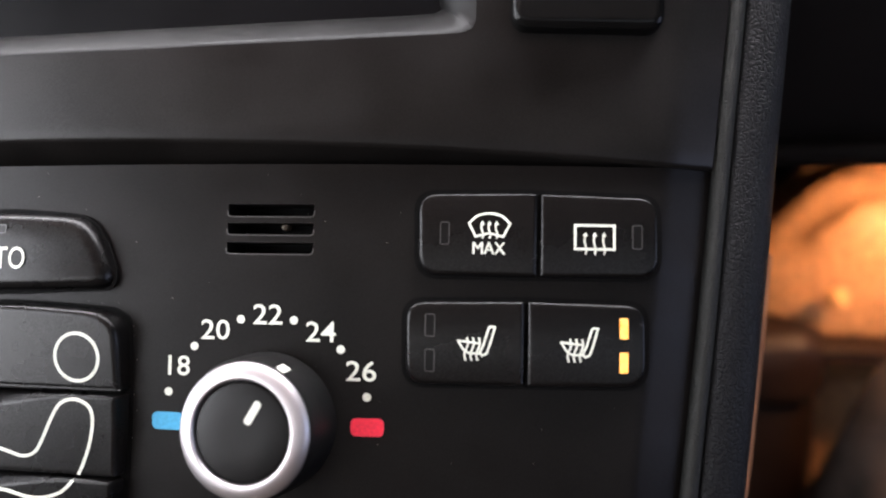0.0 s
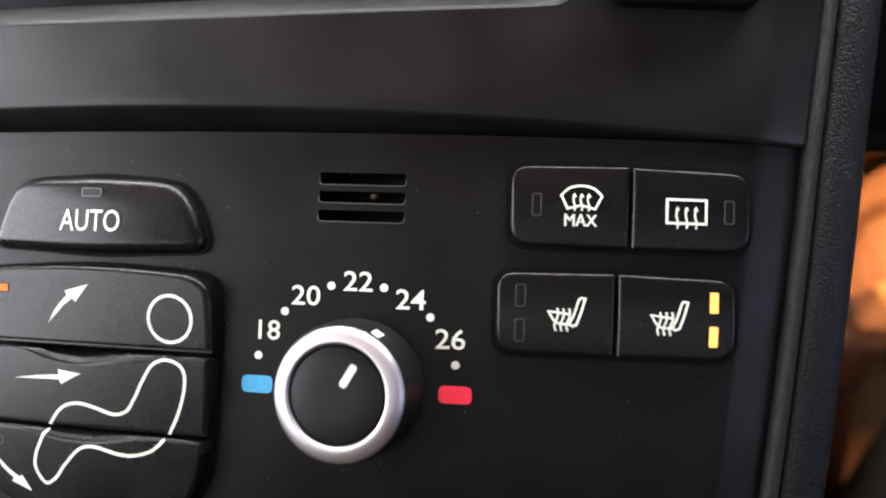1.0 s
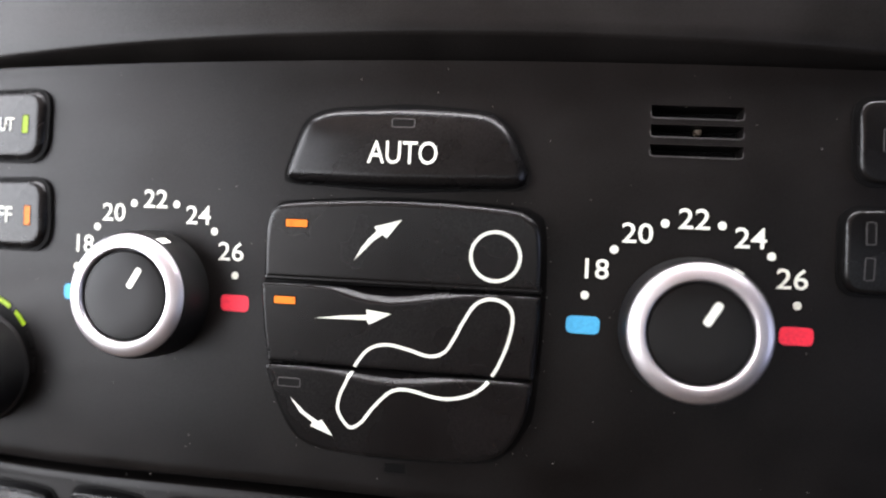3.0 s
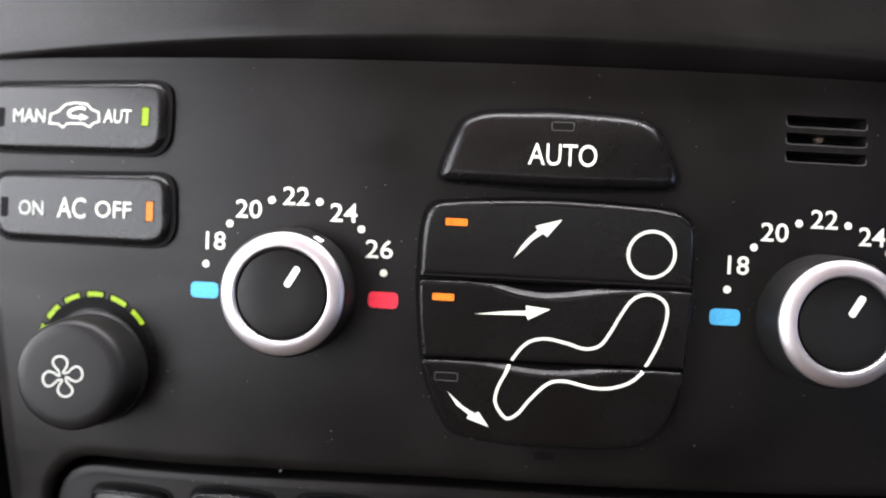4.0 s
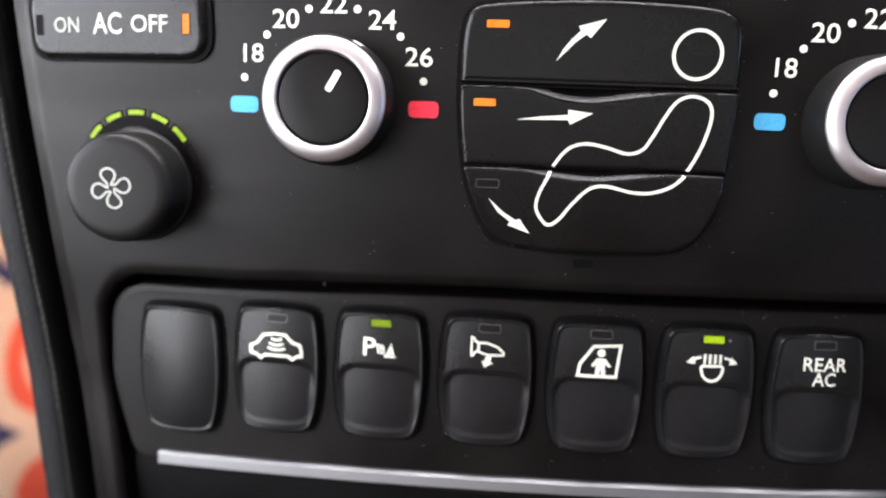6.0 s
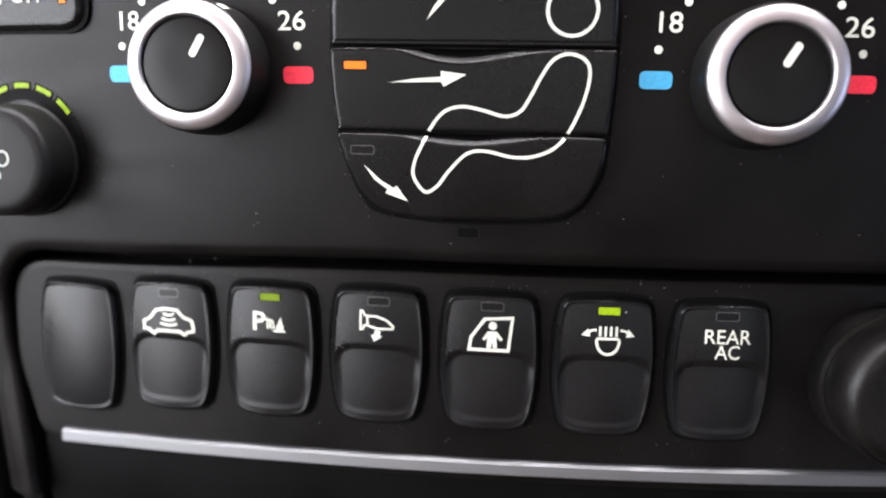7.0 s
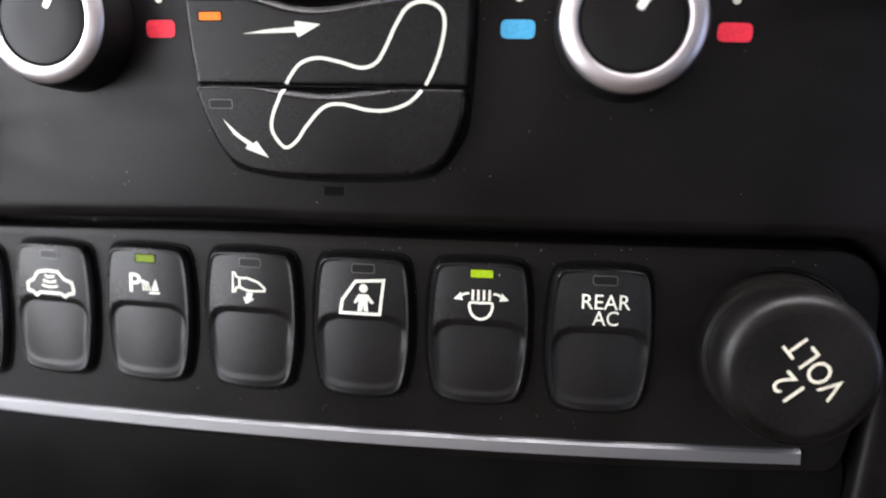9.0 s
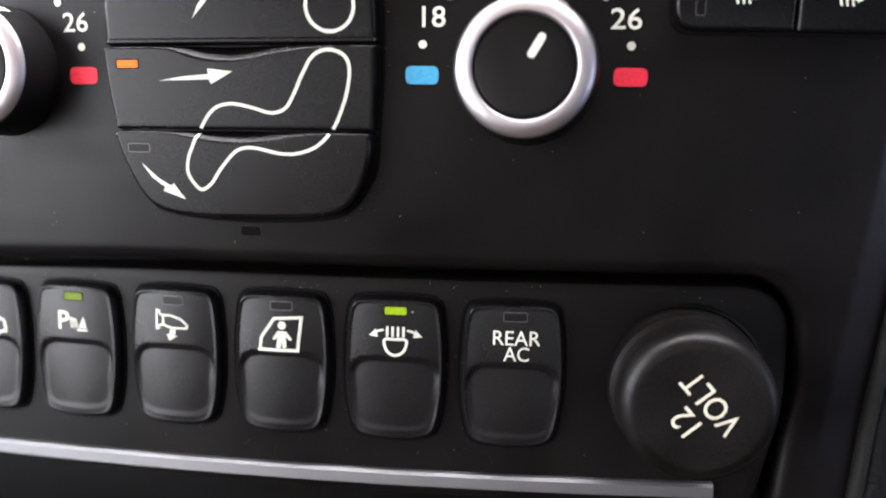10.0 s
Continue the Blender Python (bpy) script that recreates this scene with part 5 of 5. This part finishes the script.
bag = thing("leather_bag", pose(0.322, 0.39, -0.208), "soft tan leather bag in the passenger footwell", "bag", leans=False)
part("bag_body", lump((0, 0, 0.19), (0.105, 0.07, 0.195), 3.0), TAN, bag)
part("bag_flap", lump((-0.01, -0.075, 0.315), (0.09, 0.025, 0.06), 5.0, 2.4, 0.22), TAN, bag)
# The buckle's glint is painted: a small bead in a pale colour.
part("bag_glint", lump((0, 0, 0), (0.006, 0.004, 0.006), 2.0, 2.0, 0.0), print_ink("glint_paint", (0.72, 0.40, 0.16)), bag, "pale bead painted as the glint of the bag's buckle").matrix_basis = pose(-0.064, -0.108, 0.315)
part("bag_strap", lump((-0.02, -0.100, 0.280), (0.085, 0.012, 0.007), 7.0, 3.0, 0.25), BROWN, bag, "dark leather strap across the bag")
case = thing("carry_case", pose(0.222, 0.305, -0.22), "dark brown leather case leaning in the passenger footwell", "case", leans=False)
part("case_body", lump((0, 0, 0.152), (0.036, 0.03, 0.154), 8.0, 4.0, 0.06), BROWN, case)
part("case_lid", lump((0, -0.002, 0.282), (0.038, 0.033, 0.028), 9.0, 3.0, 0.06), BROWN, case)
sack = thing("cloth_bag", pose(0.298, 0.240, -0.215), "crumpled grey cloth bag on the footwell floor", "bag", leans=False)
part("bag_body", lump((0, 0, 0.148), (0.062, 0.045, 0.150), 12.0, 2.2, 0.25), GREY, sack)
part("bag_fold", lump((0.012, -0.038, 0.235), (0.045, 0.014, 0.030), 21.0, 2.2, 0.25), GREY, sack)

# driver's footwell: a cream blanket with red discs and navy rings
def blanket_material():
    m, nt, b, ln = nodes_of("printed_blanket")
    tc = nt.nodes.new("ShaderNodeTexCoord")
    warp = nt.nodes.new("ShaderNodeTexNoise")
    warp.inputs["Scale"].default_value = 9.0
    mad = nt.nodes.new("ShaderNodeVectorMath")
    mad.operation = "MULTIPLY_ADD"
    mad.inputs[1].default_value = (0.04, 0.04, 0.04)
    ln.new(tc.outputs["Object"], warp.inputs["Vector"])
    ln.new(warp.outputs["Color"], mad.inputs[0])
    ln.new(tc.outputs["Object"], mad.inputs[2])
    v = nt.nodes.new("ShaderNodeTexVoronoi")
    v.inputs["Scale"].default_value = 7.5
    v.inputs["Randomness"].default_value = 0.7
    ln.new(mad.outputs["Vector"], v.inputs["Vector"])
    r = nt.nodes.new("ShaderNodeValToRGB")
    r.color_ramp.interpolation = "CONSTANT"
    r.color_ramp.elements[0].color = (0.75, 0.045, 0.02, 1)
    r.color_ramp.elements[1].position, r.color_ramp.elements[1].color = 0.20, (0.72, 0.50, 0.36, 1)
    for pos, col in ((0.26, (0.72, 0.10, 0.05, 1)), (0.40, (0.72, 0.50, 0.36, 1)), (0.55, (0.03, 0.03, 0.10, 1)), (0.63, (0.70, 0.46, 0.32, 1))):
        e = r.color_ramp.elements.new(pos)
        e.color = col
    ln.new(v.outputs["Distance"], r.inputs["Fac"])
    ln.new(r.outputs["Color"], b.inputs["Base Color"])
    weave = nt.nodes.new("ShaderNodeTexNoise")
    weave.inputs["Scale"].default_value = 900.0
    bp = nt.nodes.new("ShaderNodeBump")
    bp.inputs["Strength"].default_value, bp.inputs["Distance"].default_value = 0.4, 0.001
    ln.new(weave.outputs["Fac"], bp.inputs["Height"])
    ln.new(bp.outputs["Normal"], b.inputs["Normal"])
    b.inputs["Roughness"].default_value = 0.9
    return m


blanket = thing("blanket", pose(-0.34, 0.34, -0.22), "cream blanket with red discs and navy rings in the footwell", "blanket", leans=False)
rows = []
for i in range(61):
    row = []
    for j in range(61):
        x, z = -0.20 + 0.40 * i / 60, 0.40 * j / 60
        y = 0.22 * (z / 0.40) ** 1.5 - 0.12 + 0.03 * noise.noise(Vector((x * 9, z * 7, 0.3))) + 0.012 * noise.noise(Vector((x * 25, z * 11, 2.0)))
        row.append((x, y, z))
    rows.append(row)
bm = sheet(rows)
bmesh.ops.solidify(bm, geom=list(bm.faces), thickness=0.012)
part("blanket_cloth", bm, blanket_material(), blanket)

# specks of dust on the panels
random.seed(11)
dust = bmesh.new()
for i in range(160):
    low = i % 3 == 0
    x = random.uniform(-0.135, 0.135) if not low else random.uniform(-0.105, 0.105)
    z = random.uniform(0.156, 0.246) if not low else random.choice((random.uniform(0.110, 0.114), random.uniform(0.1475, 0.152)))
    y = (low_y(x) if low else panel_y(x, z)) - 0.0001
    r = random.uniform(0.00004, 0.00012) * (1.5 if random.random() < 0.1 else 1)
    a, st = random.uniform(0, 6.28), random.uniform(1, 2.4)
    vs = []
    for q in range(6):
        t = q * math.pi / 3
        u, v = r * st * math.cos(t), r * math.sin(t)
        vs.append(dust.verts.new((x + u * math.cos(a) - v * math.sin(a), y, z + u * math.sin(a) + v * math.cos(a))))
    top = dust.verts.new((x, y - r, z))
    for q in range(6):
        dust.faces.new((vs[q], vs[(q + 1) % 6], top))
# dust gathers along the gaps of the switches and keys
rim_points = []
for sx in SWITCH_X:
    out = switch_outline()
    for u, v in out:
        if random.random() < 0.16:
            k = random.uniform(1.0, 1.10)
            rim_points.append((sx + u * k, 0.1310 + v * k, low_y(sx + u * k) - 0.0003))
for u, v in gap_all:
    if random.random() < 0.35:
        k = random.uniform(-0.0006, 0.0012)
        x, z = u + math.copysign(k, u), v + (k if v > 0.19 else -k)
        rim_points.append((x, z, panel_y(x, z) - 0.0002))
for x, z, y in rim_points:
    r = random.uniform(0.00005, 0.00014)
    vs = [dust.verts.new((x + r * random.uniform(0.6, 1.3) * math.cos(q * math.pi / 3), y, z + r * random.uniform(0.6, 1.3) * math.sin(q * math.pi / 3))) for q in range(6)]
    top = dust.verts.new((x, y - r, z))
    for q in range(6):
        dust.faces.new((vs[q], vs[(q + 1) % 6], top))
specks = tagged(new("dust", link_mesh("dust", dust, DUST)), "pale specks of dust on the black panels", "dust", kind="stuff")
specks.matrix_world = STACK

# Lamp bodies made up to hold the added footwell fills.
LENS = glow("fill_lens", (1.0, 0.5, 0.2), (1.0, 0.45, 0.15), 6.0)
for lx, ly, lz in ((0.31, 0.22, 0.2020), (-0.36, 0.17, 0.1355)):
    lamp = thing("footwell_fill_body", pose(lx, ly, lz), "unseen warm lamp added under the dashboard to light the footwell", "lamp", "footwell lamps", leans=False)
    part("lamp_frame", solid((-0.03, -0.02, -0.004), (0.03, 0.02, 0.0), 0.001), TRIM_DARK, lamp)
    part("lens", solid((-0.025, -0.015, -0.0065), (0.025, 0.015, -0.0042), 0.001), LENS, lamp, "glowing lens of the added lamp")
